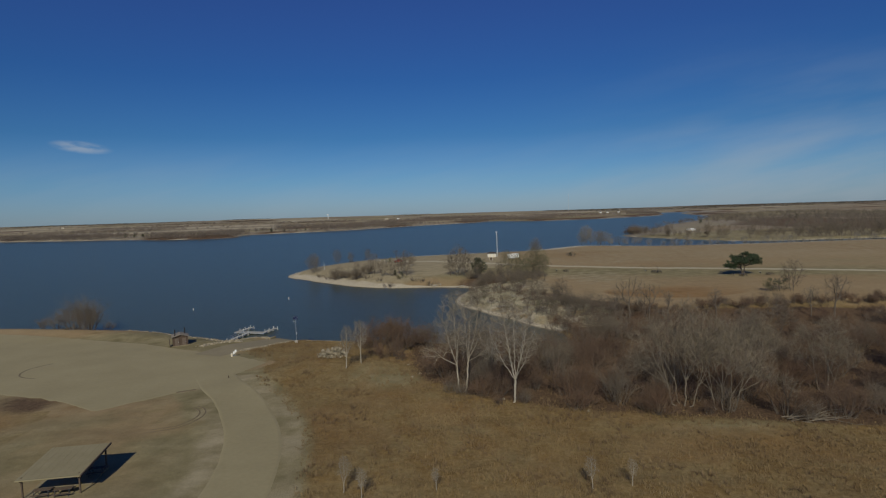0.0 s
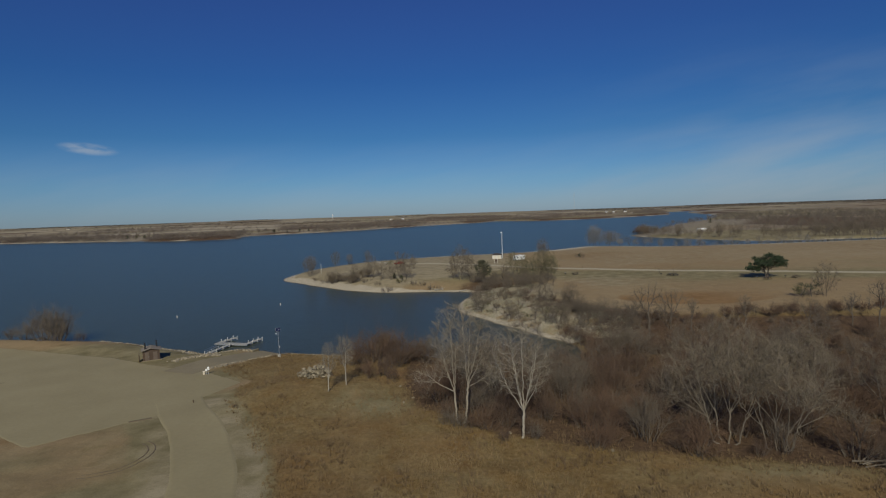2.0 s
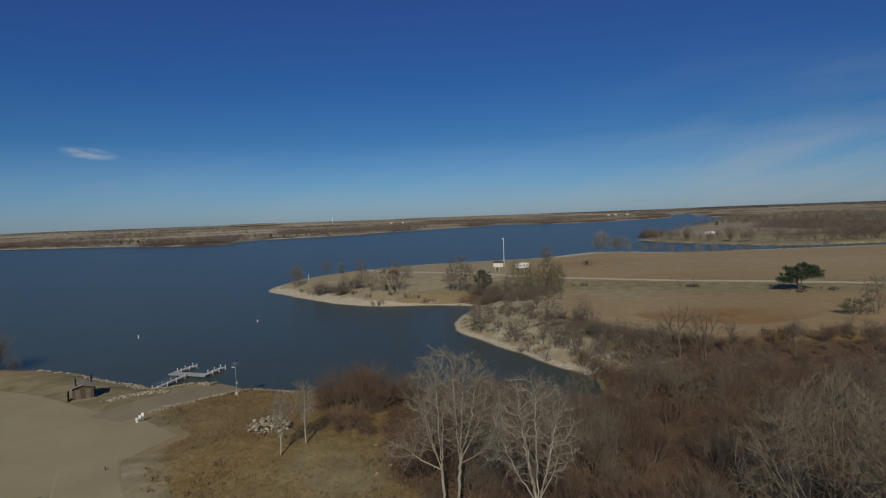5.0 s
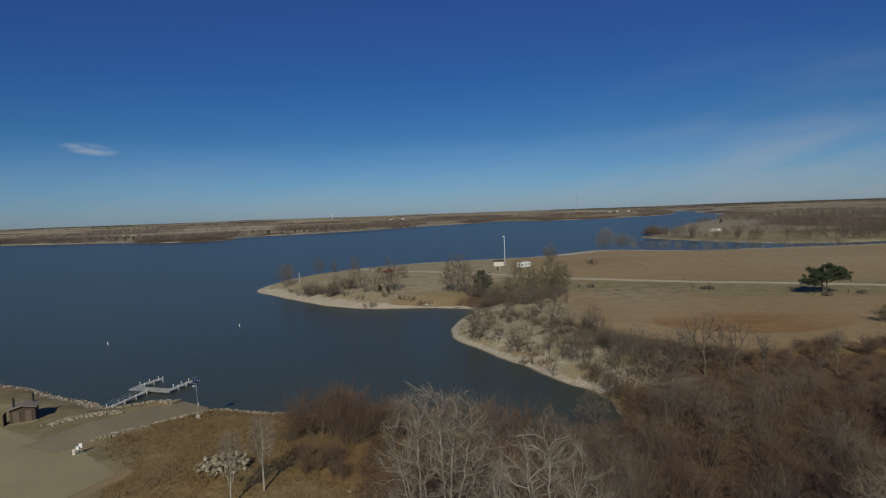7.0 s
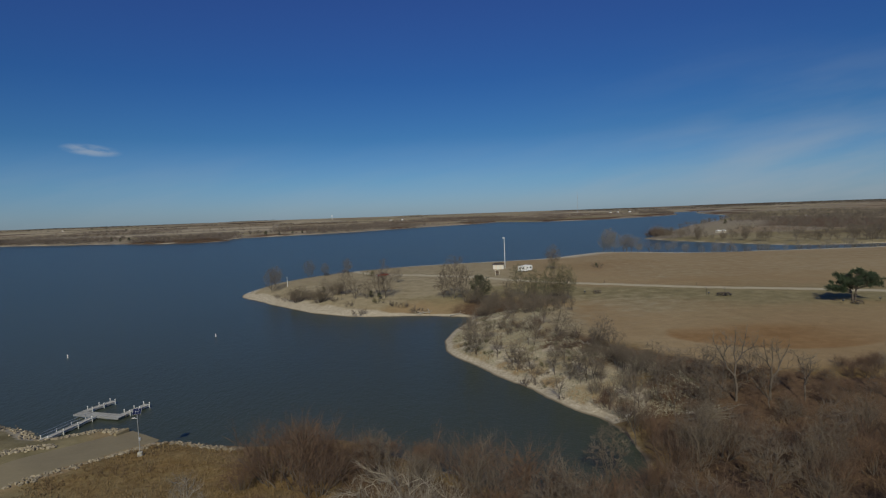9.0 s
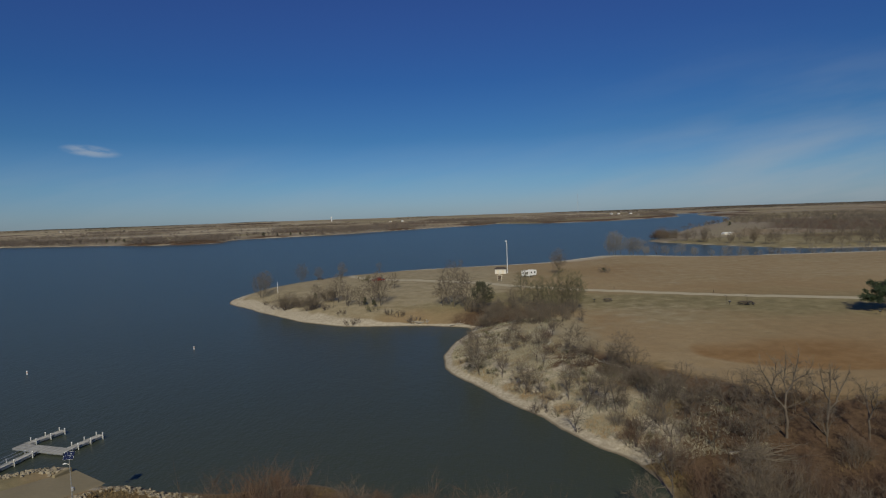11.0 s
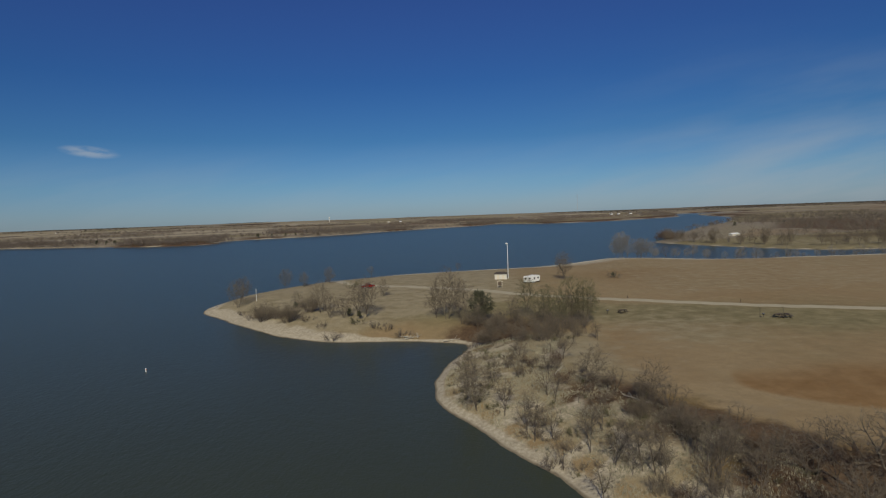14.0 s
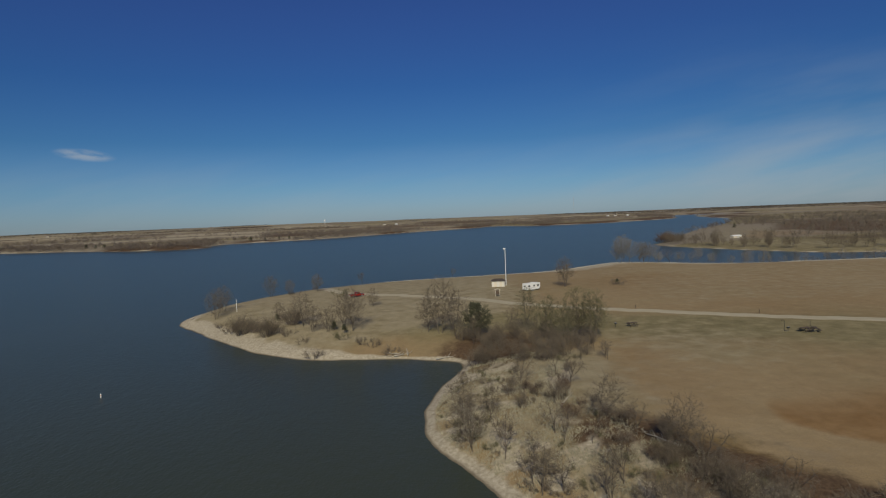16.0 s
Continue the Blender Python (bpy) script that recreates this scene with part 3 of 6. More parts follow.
def weeds_zone(x, y):
    """Where the grass stands uncut: the near field, the banks and the edges of the thicket."""
    road, lot = line_distance(x, y, ROAD), np.where(inside(x, y, LOT), -5, line_distance(x, y, LOT, True))
    right = sstep(-1.4, 0.8, x + 2.4 * (fbm(x, y, 4.5, 57) - 0.5) - np.interp(y, [30, 60, 75, 85, 95, 106, 118, 125, 132, 140, 150], [-16, -16.5, -19, -23.5, -29, -36, -38, -43, -47, -43, -37]))
    near = right * (1 - sstep(128, 172, y - 0.1 * np.maximum(x - 30, 0)))
    west = sstep(8, 14, road) * (1 - sstep(86, 93, y + (x + 60) * 0.1)) * sstep(58, 72, -x) * 0.9
    return np.clip(np.maximum(near, west) * sstep(0.5, 3, lot), 0, 1)


def parcels(x, y, wide, deep, seed):
    """A value from 0 to 1 for each field of a patchwork."""
    u, v = (x * 0.96 + y * 0.28) / wide, (y * 0.96 - x * 0.28) / deep
    v = v + 0.5 * np.floor(u)
    return TABLE[(np.floor(u).astype(int) + seed * 17) % 256, (np.floor(v).astype(int) + seed * 5) % 256]


def bump_at(x, y, cx, cy, r):
    return np.exp(-((x - cx) ** 2 + (y - cy) ** 2) / 2 / r ** 2)


def zones():
    x, y = GX, GY
    near = y < 470
    east_bank = sstep(150, 160, y) * (1 - sstep(232, 242, y)) * sstep(0, 3, x) * (1 - sstep(34, 48, x))
    beach_width = 2.2 + 4.2 * sstep(240, 250, y) * (1 - sstep(-30, -4, x)) * (1 - sstep(315, 345, y)) + 17 * east_bank
    beach_width = beach_width + 6 * sstep(335, 350, y) * sstep(-55, -35, x) + (12 + 12 * sstep(30, 60, x)) * sstep(385, 400, y) * sstep(-60, -20, x)
    sand = np.where(near, 1 - sstep(beach_width * 0.4, beach_width * 1.4 + 0.5, shore + (fbm(x, y, 6, 44) - 0.4) * (9 * east_bank + 3.5)), 1 - sstep(0.3, 3.2, shore))
    dense = np.where(near & (y < 151) & (y > 100) & (x > -38), 0.0, 1.0) * (1 - east_bank * 0.8 * sstep(0.36, 0.56, fbm(x, y, 3.2, 47)) * sstep(0.9, 2.6, shore))
    road, lot = line_distance(x, y, ROAD), line_distance(x, y, LOT, True)
    rim = 1.3 * np.exp(-(line_distance(x, y, MARGIN) / 7) ** 2)
    ring = 1 - sstep(0.88, 1.0, np.hypot((x - 82) / 27.5, (y - 193) / 19) + (fbm(x, y, 12, 40) - 0.5) * 0.12)
    field = parcels(x, y, 310, 150, 3)
    spit = (x > 150) & (y >= 470) & (y < 1500)
    strip = spit * sstep(28, 36, shore) * (1 - sstep(95, 125, shore)) * (1 - sstep(430, 520, x))
    ridge = sstep(700, 1300, x) * sstep(3000, 3700, y)
    woods = np.maximum(0.75 * sstep(0.40, 0.56, vnoise(x, y, 130, 5)) * (1 - sstep(50, 110, shore)), np.where(spit, 0.1 + 0.5 * sstep(0.35, 0.65, vnoise(x * 0.4, y, 45, 19)), 0)) * (1 - strip) * np.where(spit, sstep(30, 60, shore), 1)
    pale = 0.4 * sstep(258, 300, y) * sstep(58, 90, x) + 0.7 * sstep(254, 276, y - 0.6 * x) * (1 - sstep(22, 62, x)) * sstep(240, 250, y) + 0.5 * bump_at(x, y, 62, 236, 20) + 0.62 * east_bank * sstep(3, 7, shore) + 0.6 * (1 - sstep(6.0, 9.0, road)) * (y < 110) * (0.3 + fbm(x, y, 5, 61))
    red = 0.8 * ring * (1 - 0.9 * sstep(190, 208, y - (x - 60) * 0.1)) * (1 - 0.5 * sstep(78, 108, x)) + 0.7 * bump_at(x, y, -72, 84, 9) + 0.36 * (1 - sstep(-36, -28, x)) * (1 - sstep(96, 104, y)) * sstep(0.42, 0.6, fbm(x, y, 10, 73)) + 0.2 * rim * (1 - sstep(168, 182, y)) + 0.7 * bump_at(x, y, -9, 117, 4.5) + 0.5 * bump_at(x, y, 92, 350, 30) + 0.6 * bump_at(x, y, 48, 229, 8) + 0.5 * sstep(0.52, 0.66, fbm(x, y, 14, 63)) * weeds_zone(x, y)
    olive = 0.22 * sstep(170, 200, y) + 0.14 * sstep(205, 230, y) * (1 - sstep(255, 285, y)) * sstep(40, 62, x) + 0.12 * east_bank + 0.4 * np.exp(-((y - 255 + 0.35 * (x - 70)) / 14) ** 2) + 0.35 * bump_at(x, y, -15, 310, 40) + (0.2 + 0.5 * fbm(x, y, 9, 67)) * (1 - sstep(-40, -12, x + 0.3 * (y - 90))) * (1 - sstep(150, 175, y)) + 0.6 * bump_at(x, y, -11, 103, 8)
    olive = olive + 0.5 * np.exp(-(((x - 40) / 22) ** 2 + ((y - 76) / 5) ** 2)) + 0.45 * bump_at(x, y, -43, 124, 4) + 0.5 * bump_at(x, y, -62, 145, 7) + 0.3 * bump_at(x, y, -82, 155, 9) + 0.6 * (1 - sstep(6.0, 9.0, road)) * (y < 112)
    litter = sstep(-3, 5, thicket_depth(x, y)) + 0.8 * np.exp(-(line_distance(x, y, MARGIN[16:]) / 6.5) ** 2) * (0.55 + 0.6 * fbm(x, y, 6, 81)) + 0.9 * bump_at(x, y, 19, 246, 12) + 0.75 * bump_at(x, y, -70, 93.5, 4.0) + 0.5 * bump_at(x, y, -78, 97, 4) + 0.72 * np.exp(-(line_distance(x, y, MARGIN) / 20) ** 2) * (y > 150) * fbm(x, y, 9, 85)
    return {
        "sand": np.maximum(np.maximum(sand * dense, np.where(near, 0, 0.5 * (field > 0.86) * sstep(60, 110, shore))), np.maximum(0.62 * np.exp(-((x - 40) / 9) ** 2 - ((y - 170) / 6) ** 2), 0.9 * np.exp(-((x - 29.5 - 0.25 * (y - 218)) / 3) ** 2 - ((y - 218) / 10) ** 2))),
        "tall": np.clip(weeds_zone(x, y) + 0.45 * rim + 0.6 * np.exp(-(line_distance(x, y, MARGIN) / 17) ** 2) * (y > 150) * (0.3 + 0.9 * fbm(x, y, 11, 83)) + 0.5 * (x < -24) * (y < 165) * sstep(4, 6, road) * sstep(0.5, 0.66, fbm(x, y, 3.4, 77)), 0, 1),
        # full strength beyond the channel, as painted haze; faint grey mottling nearby
        "dull": np.where(near, 0.2 * np.exp(-(line_distance(x, y, MARGIN) / 24) ** 2) * (y > 150) + 0.25 * sstep(160, 200, y) * (x > 40) * fbm(x, y, 16, 87), 1.0 - 0.5 * ((field > 0.3) & (field < 0.45))),
        "pale": np.where(near, np.clip(pale, 0, 1), np.maximum(strip * 0.4, 0.85 * (field > 0.62) * sstep(40, 80, shore) * (1 - ridge))),
        "red": np.where(near, np.clip(red, 0, 1), 0.5 * ((field > 0.15) & (field < 0.3)) * sstep(40, 80, shore) * (1 - ridge)),
        "olive": np.where(near, np.clip(olive, 0, 1), 0.55 * ((field > 0.45) & (field < 0.58)) + 0.3 * strip),
        "litter": np.where(near, np.clip(litter, 0, 1), np.maximum(np.maximum(woods, 0.5 * ridge), 0.7 * (field < 0.13) * sstep(60, 120, shore))),
    }


for key, values in zones().items():
    ground_mesh.attributes.new(key, "FLOAT", "POINT").data.foreach_set("value", values.astype(np.float32).ravel())
tagged(new("ground", ground_mesh), "dry winter grassland with sandy banks and weedy margins", "ground", kind="structure")

water_mesh = grid_mesh("water", *np.meshgrid(np.linspace(-7000, 7000, 15), np.linspace(-300, 4880, 9)), np.zeros((9, 15)), M_WATER)
tagged(new("water", water_mesh), "dark blue rippled lake water", "lake", kind="structure")


# ---- paved surfaces ----
def draped(name, left, right, mat, label, category, across=8, lift=0.05):
    """A sheet between two plan lines, laid on the ground."""
    e = min(0.3 / np.mean(np.hypot(*(np.array(left) - np.array(right)).T)), 0.12)
    s = np.concatenate([[-e, 0, e], np.linspace(0, 1, across + 1)[1:-1], [1 - e, 1, 1 + e]])[None, :, None]
    p = np.array(left)[:, None, :] * (1 - s) + np.array(right)[:, None, :] * s
    z = height(p[..., 0], p[..., 1], False) + lift
    low = z.copy()
    low[:, [0, -1]] -= lift + 0.02
    return tagged(new(name, grid_mesh(name, p[..., 0], p[..., 1], low, mat)), label, category, kind="structure")


def ribbon(line, half, wobble=0.0):
    d = np.gradient(line, axis=0)
    d /= np.hypot(d[:, 0], d[:, 1])[:, None]
    n = np.stack([-d[:, 1], d[:, 0]], -1)
    j = (vnoise(line[:, 0], line[:, 1], 3.0, 6) - 0.5)[:, None] * wobble
    return line + n * (half + j), line - n * (half - j)


def even(line, step):
    s = np.concatenate([[0], np.cumsum(np.hypot(*np.diff(line, axis=0).T))])
    t = np.arange(0, s[-1], step)
    return np.stack([np.interp(t, s, line[:, 0]), np.interp(t, s, line[:, 1])], -1)


def even_pair(a, b, n):
    out = []
    for p in (np.array(a, float), np.array(b, float)):
        t = np.linspace(0, len(p) - 1, n)
        out.append(np.stack([np.interp(t, np.arange(len(p)), p[:, 0]), np.interp(t, np.arange(len(p)), p[:, 1])], -1))
    return out


def ragged(line, size, seed):
    return np.stack([line[:, 0], line[:, 1] + (fbm(line[:, 0], line[:, 1], 2.6, seed) - 0.5) * size], -1)


lot_far, lot_near = even_pair(LOT_FAR, LOT_NEAR, 161)
draped("parking_lot", ragged(lot_far, 1.3, 51), ragged(lot_near, 1.3, 52), M_ASPHALT, "worn pale grey asphalt parking lot by the lake", "parking lot", 30, 0.03)
draped("road", *ribbon(even(ROAD, 1.0), 3.5, 0.12), M_ASPHALT, "pale worn asphalt access road curving to the lot", "road", 8, 0.06)
draped("boat_ramp", *ribbon(even(RAMP, 1.0), 4.0, 0.25), M_RAMP, "weathered concrete boat ramp running down into the water", "boat ramp", 8, 0.07)
draped("gravel_track", *ribbon(even(TRACK, 1.5), 2.1, 1.4), M_GRAVEL, "pale gravel track across the mown peninsula", "track", 4, 0.06)


M_EARTH = material("bare_dark_earth", [(0.115, 0.086, 0.050), (0.175, 0.134, 0.080)], 0.6, 0.95)
ring = [(-43 + 4.2 * math.cos(a), 85 + 4.9 * math.sin(a)) for a in np.linspace(-1.7, 1.15, 26)]
for k, gap in enumerate((0.0, 1.5)):
    draped("tyre_mark", *ribbon(np.array([(x + (x + 43) * gap * 0.13, y + (y - 85) * gap * 0.13) for x, y in ring]), 0.085, 0.09), M_EARTH, "dark curved tyre mark in the lawn", "tyre mark", 2, 0.035)
scuff = [(-82.5 + 8.0 * math.cos(a), 120 + 8.0 * math.sin(a)) for a in np.linspace(2.45, 4.6, 20)]
draped("tyre_mark", *ribbon(np.array(scuff), 0.15, 0.1), M_EARTH, "black curved tyre mark on the asphalt", "tyre mark", 2, 0.045)
draped("mud_patch", *ribbon(even(np.array([(-48.4, 98.6), (-47.2, 99.3), (-45.6, 100.3)], float), 0.15), 0.26, 0.75), M_EARTH, "dark muddy patch at the lot's kerbless edge", "mud", 4, 0.07)


# ---- bare trees ----
def grow(rng, wood, twigs, p, way, length, r, level, top, spread, lift, twig_r, kids, low=0.42, bunch=4, thin=0.0):
    """One branch with its side branches; the last level goes into the twigs."""
    n = 4 if level < top - 1 and level < 2 else 1 if level >= top else 3 if level < top - 1 else 2
    pts = [Vector(p)]
    d = Vector(way).normalized()
    for i in range(n):
        d = (d + Vector((rng.uniform(-1, 1), rng.uniform(-1, 1), rng.uniform(-0.6, 0.9))) * (0.27 if level < top else 0.1) + Vector((0, 0, lift * (0.5 if level < 2 else 1.6)))).normalized()
        pts.append(pts[-1] + d * length / n)
    tip = 0.55 if level < top else 0.2
    for i in range(n):
        a, b = r * (1 + (tip - 1) * i / n), r * (1 + (tip - 1) * (i + 1) / n)
        if level >= top:
            twigs.spike(pts[i], pts[i + 1], max(a * 0.8, twig_r))
        else:
            wood.tube(pts[i], pts[i + 1], max(a, thin), max(b, thin * 0.8), 7 if level == 0 else 5 if level == 1 else 3)
    if level >= top:
        for i in range(bunch):
            q = pts[0].lerp(pts[1], rng.uniform(0.2, 0.95))
            side = Vector((rng.uniform(-1, 1), rng.uniform(-1, 1), rng.uniform(-0.3, 0.9))).normalized()
            twigs.wisp(q, q + (d * 0.6 + side * 0.75) * length * rng.uniform(0.4, 0.95), twig_r * 0.8, rng)
        return
    count = kids[min(level, len(kids) - 1)]
    for i in range(count):
        f = 1 - 0.68 * (i / count) ** 0.9 if level else rng.uniform(low, 1.0)
        k = min(int(f * n), n - 1)
        q = pts[k].lerp(pts[k + 1], f * n - k)
        angle = rng.uniform(0, 2 * math.pi)
        side = d.orthogonal().normalized()
        side.rotate(Matrix.Rotation(angle, 3, d))
        fine = level >= 2
        bend = spread * rng.uniform(0.75, 1.25) * (1.3 if fine else 1)
        new_way = d * math.cos(bend) + side * math.sin(bend)
        grow(rng, wood, twigs, q, new_way, length * (rng.uniform(0.42, 0.62) if fine else rng.uniform(0.5, 0.8)), r * rng.uniform(0.34, 0.5), level + 1, top, spread, lift, twig_r, kids, low, bunch, thin)


def shrub(name, label, seed, tall, wide, stems, bark, twig, twig_r=0.016):
    """A thicket plant: many thin stems from the ground that fork into fine twigs."""
    rng = seeded(seed)
    wood, twigs = Shape(), Shape()
    for s in range(stems):
        a, out = rng.uniform(0, 6.28), rng.random() ** 0.6
        base = Vector((math.cos(a) * out * wide * 0.22, math.sin(a) * out * wide * 0.22, -0.2))
        wood.tube((0, 0, -0.35), base, 0.05, 0.03, 3)
        way = Vector((math.cos(a) * out * wide / tall * 0.55, math.sin(a) * out * wide / tall * 0.55, 1)) + Vector((rng.uniform(-0.15, 0.15), rng.uniform(-0.15, 0.15), 0))
        long = tall * rng.uniform(0.55, 0.85) * (1 - 0.3 * out)
        grow(rng, wood, twigs, base, way, long, tall * 0.008 + 0.012, 1, 2, 0.66, 0.02, twig_r, (9, 9), 0.2, 11)
    plant = thing(name, label, "shrub")
    part("trunk", wood, bark, plant)
    part("crown", twigs, twig, plant)
    return plant


def colony(rng, blobs, stems, count, step, reach, kill, lift=0.12, wander=0.25, keep_way=0.7):
    """Limbs that grow from the stems towards points scattered in the crown: nodes, parents."""
    pos, par = [], []
    for line in stems:
        last = -1
        if pos:
            gap = np.linalg.norm(np.array(pos) - np.array(line[0]), axis=1)
            last = int(gap.argmin()) if gap.min() < 0.3 else -1
        for a, b in zip(line, line[1:]):
            n = max(1, round((Vector(b) - Vector(a)).length / step))
            for i in range(0 if last < 0 else 1, n + 1):
                q = Vector(a).lerp(Vector(b), i / n) + Vector((rng.gauss(0, 0.04), rng.gauss(0, 0.04), 0)) * (i > 0)
                pos.append(np.array(q))
                par.append(last)
                last = len(pos) - 1
    goals = []
    weights = [b[6] for b in blobs]
    for k in range(count):
        cx, cy, cz, rx, ry, rz, w = rng.choices(blobs, weights)[0]
        d = Vector((rng.gauss(0, 1), rng.gauss(0, 1), rng.gauss(0, 1))).normalized() * rng.random() ** 0.29
        goals.append((cx + d.x * rx, cy + d.y * ry, cz + d.z * rz))
    goals = np.array(goals)
    old = np.array(pos)
    dist = np.linalg.norm(goals[:, None] - old[None], axis=2)
    near, best = dist.argmin(1), dist.min(1)
    kids = collections.Counter()
    for turn in range(70):
        live = best < reach
        if not live.any():
            break
        pull = {}
        for g, n in zip(goals[live], near[live]):
            v = g - pos[n]
            pull[n] = pull.get(n, 0) + v / (np.linalg.norm(v) + 1e-6)
        fresh = []
        for n, v in pull.items():
            if kids[n] > 3:
                continue
            v = v / (np.linalg.norm(v) + 1e-6)
            if par[n] >= 0:
                along = pos[n] - pos[par[n]]
                v = v + keep_way * along / (np.linalg.norm(along) + 1e-6)
            v = v + np.array([rng.gauss(0, wander), rng.gauss(0, wander), rng.gauss(0, wander) + lift])
            fresh.append(len(pos))
            kids[n] += 1
            pos.append(pos[n] + v / np.linalg.norm(v) * step)
            par.append(n)
        if not fresh:
            break
        d = np.linalg.norm(goals[:, None] - np.array(pos[fresh[0]:])[None], axis=2)
        m = d.min(1)
        near = np.where(m < best, d.argmin(1) + fresh[0], near)
        best = np.minimum(m, best)
        keep = best > kill
        goals, near, best = goals[keep], near[keep], best[keep]
        if not len(goals):
            break
    return pos, par


def forked(foot, fork, tips):
    """A trunk from foot to fork, and limbs that sweep out and up to their tips."""
    fork = Vector(fork)
    foot = Vector(foot)
    low = foot + Vector(((fork.x - foot.x) * 0.7, (fork.y - foot.y) * 0.7, (fork.z - foot.z) * 0.2))
    lines = [[tuple(foot), tuple(low), tuple(fork)]]
    for x, y, z in tips:
        lines.append([tuple(fork), (fork.x + (x - fork.x) * 0.55, fork.y + (y - fork.y) * 0.55, fork.z + (z - fork.z) * 0.46), (x, y, z)])
    return lines


def crown_tree(name, label, seed, blobs, stems, count, step=0.4, reach=3.5, kill=0.75, tip=0.014, power=2.2, twigs=4, long=0.9, width=0.013, sprays=2, bark=None, twig=None, lift=0.12, wander=0.25, thin=0.0, rise=0.35):
    """A leafless tree: limbs by colony(), thickness from what each limb carries, fine twigs on the outer ones."""
    rng = seeded(seed)
    pos, par = colony(rng, blobs, stems, count, step, reach, kill, lift, wander)
    n = len(pos)
    load, kids = [0.0] * n, [[] for i in range(n)]
    for i in range(n - 1, -1, -1):
        if load[i] == 0:
            load[i] = tip ** power
        if par[i] >= 0:
            load[par[i]] += load[i]
            kids[par[i]].append(i)
    r = [v ** (1 / power) for v in load]
    wood, fine = Shape(), Shape()
    for i in range(n):
        if par[i] >= 0 and len(kids[par[i]]) == 1 and par[par[i]] >= 0:
            continue
        if par[i] < 0:
            continue
        start, j, k = par[i], i, 0
        while True:
            k += 1
            end = len(kids[j]) != 1
            if end or k >= (1 if r[j] > 0.06 else 2):
                a = min(r[start], r[j] * 1.35)
                wood.tube(pos[start], pos[j], max(a, thin), max(r[j], thin * 0.7), 7 if a > 0.12 else 5 if a > 0.05 else 3)
                start, k = j, 0
            if end:
                break
            j = kids[j][0]
    for i in range(n):
        if par[i] < 0 or r[i] > tip * 3.2:
            continue
        p, q = Vector(pos[par[i]]), Vector(pos[i])
        d = (q - p).normalized()
        for b in range(sprays + (1 if not kids[i] else 0)):
            side = Vector((rng.gauss(0, 1), rng.gauss(0, 1), rng.gauss(0, 0.8) + rise)).normalized()
            way = (d + side * 0.55).normalized() if b or kids[i] else (d + Vector((0, 0, rise))).normalized()
            a = p.lerp(q, rng.random()) if b or kids[i] else q
            reach_out = long * rng.uniform(0.7, 1.35)
            fine.spike(a, a + way * reach_out, tip * 0.75)
            for k in range(twigs):
                side = Vector((rng.gauss(0, 1), rng.gauss(0, 1), rng.gauss(0, 0.8) + rise)).normalized()
                c = a + way * reach_out * rng.uniform(0.15, 1.0)
                fine.wisp(c, c + (way + side * 0.75).normalized() * long * rng.uniform(0.3, 0.85), width * rng.uniform(0.7, 1.2), rng)
    tall = max(q[2] for q in pos)
    tree = thing(name, label, "tree" if tall > 4 else "shrub")
    part("trunk", wood, bark, tree, smooth=True)
    part("crown", fine, twig, tree)
    return tree


def place(kind, x, y, scale=1.0, turn=0.0, sink=0.05, group="", label="", flat=1.0, tilt=0.0):
    """Sets a copy of a plant on the ground."""
    made = copy_thing(kind, stand(x, y, turn, sink) @ pose(0, 0, 0, tilt, 0, 0))
    made.scale = (scale, scale, scale * flat)
    if group or label:
        tagged(made, label, group=group)
    return made


def retire(*kinds):
    for k in kinds:
        for o in list(k.children_recursive) + [k]:
            bpy.data.objects.remove(o, do_unlink=True)


pale_a = crown_tree("cottonwood", "tall bare cottonwood with a pale forked trunk above the brush", 21, [(0.1, 0, 9.8, 4.0, 3.8, 4.8, 1)],
                    forked((0, 0, -0.4), (0.3, 0, 3.4), [(-3.1, 0.4, 10.2), (-1.3, -1.4, 12.2), (0.4, 0.8, 13.2), (2.3, 0.3, 11.6), (1.4, -1.9, 10.4), (-0.6, 2.2, 10.6), (3.0, 1.2, 8.8)]), 850,
                    reach=2.0, kill=0.55, tip=0.014, bark=M_WHITE_BARK, twig=M_PALE_TWIG, thin=0.022, lift=0.4, wander=0.1, rise=0.6, width=0.010)
pale_b = crown_tree("cottonwood", "bare twin-trunked cottonwood with grey trunks and pale upper limbs", 12, [(0.2, 0, 11.0, 4.3, 4.0, 4.8, 5), (-4.2, 0, 6.4, 2.0, 1.6, 1.5, 0.8), (3.4, 0, 6.2, 1.4, 1.6, 1.2, 0.4)],
                    forked((-0.2, 0, -0.4), (0.8, 0, 5.0), [(0.4, 0.6, 14.2), (2.6, -0.6, 12.8), (3.4, 0.8, 10.6), (1.4, 1.8, 12.2), (3.2, -0.4, 6.4)]) +
                    forked((-0.2, 0, -0.4), (-0.9, 0, 4.4), [(-1.2, -0.5, 13.2), (-2.9, 0.6, 11.4), (-0.6, -2.0, 10.8), (-4.4, 0.2, 6.6), (-2.4, 1.6, 9.6)]), 1000,
                    reach=2.0, kill=0.55, tip=0.014, bark=M_PALE_BARK, twig=M_PALE_TWIG, thin=0.022, lift=0.4, wander=0.12, rise=0.6, width=0.010)
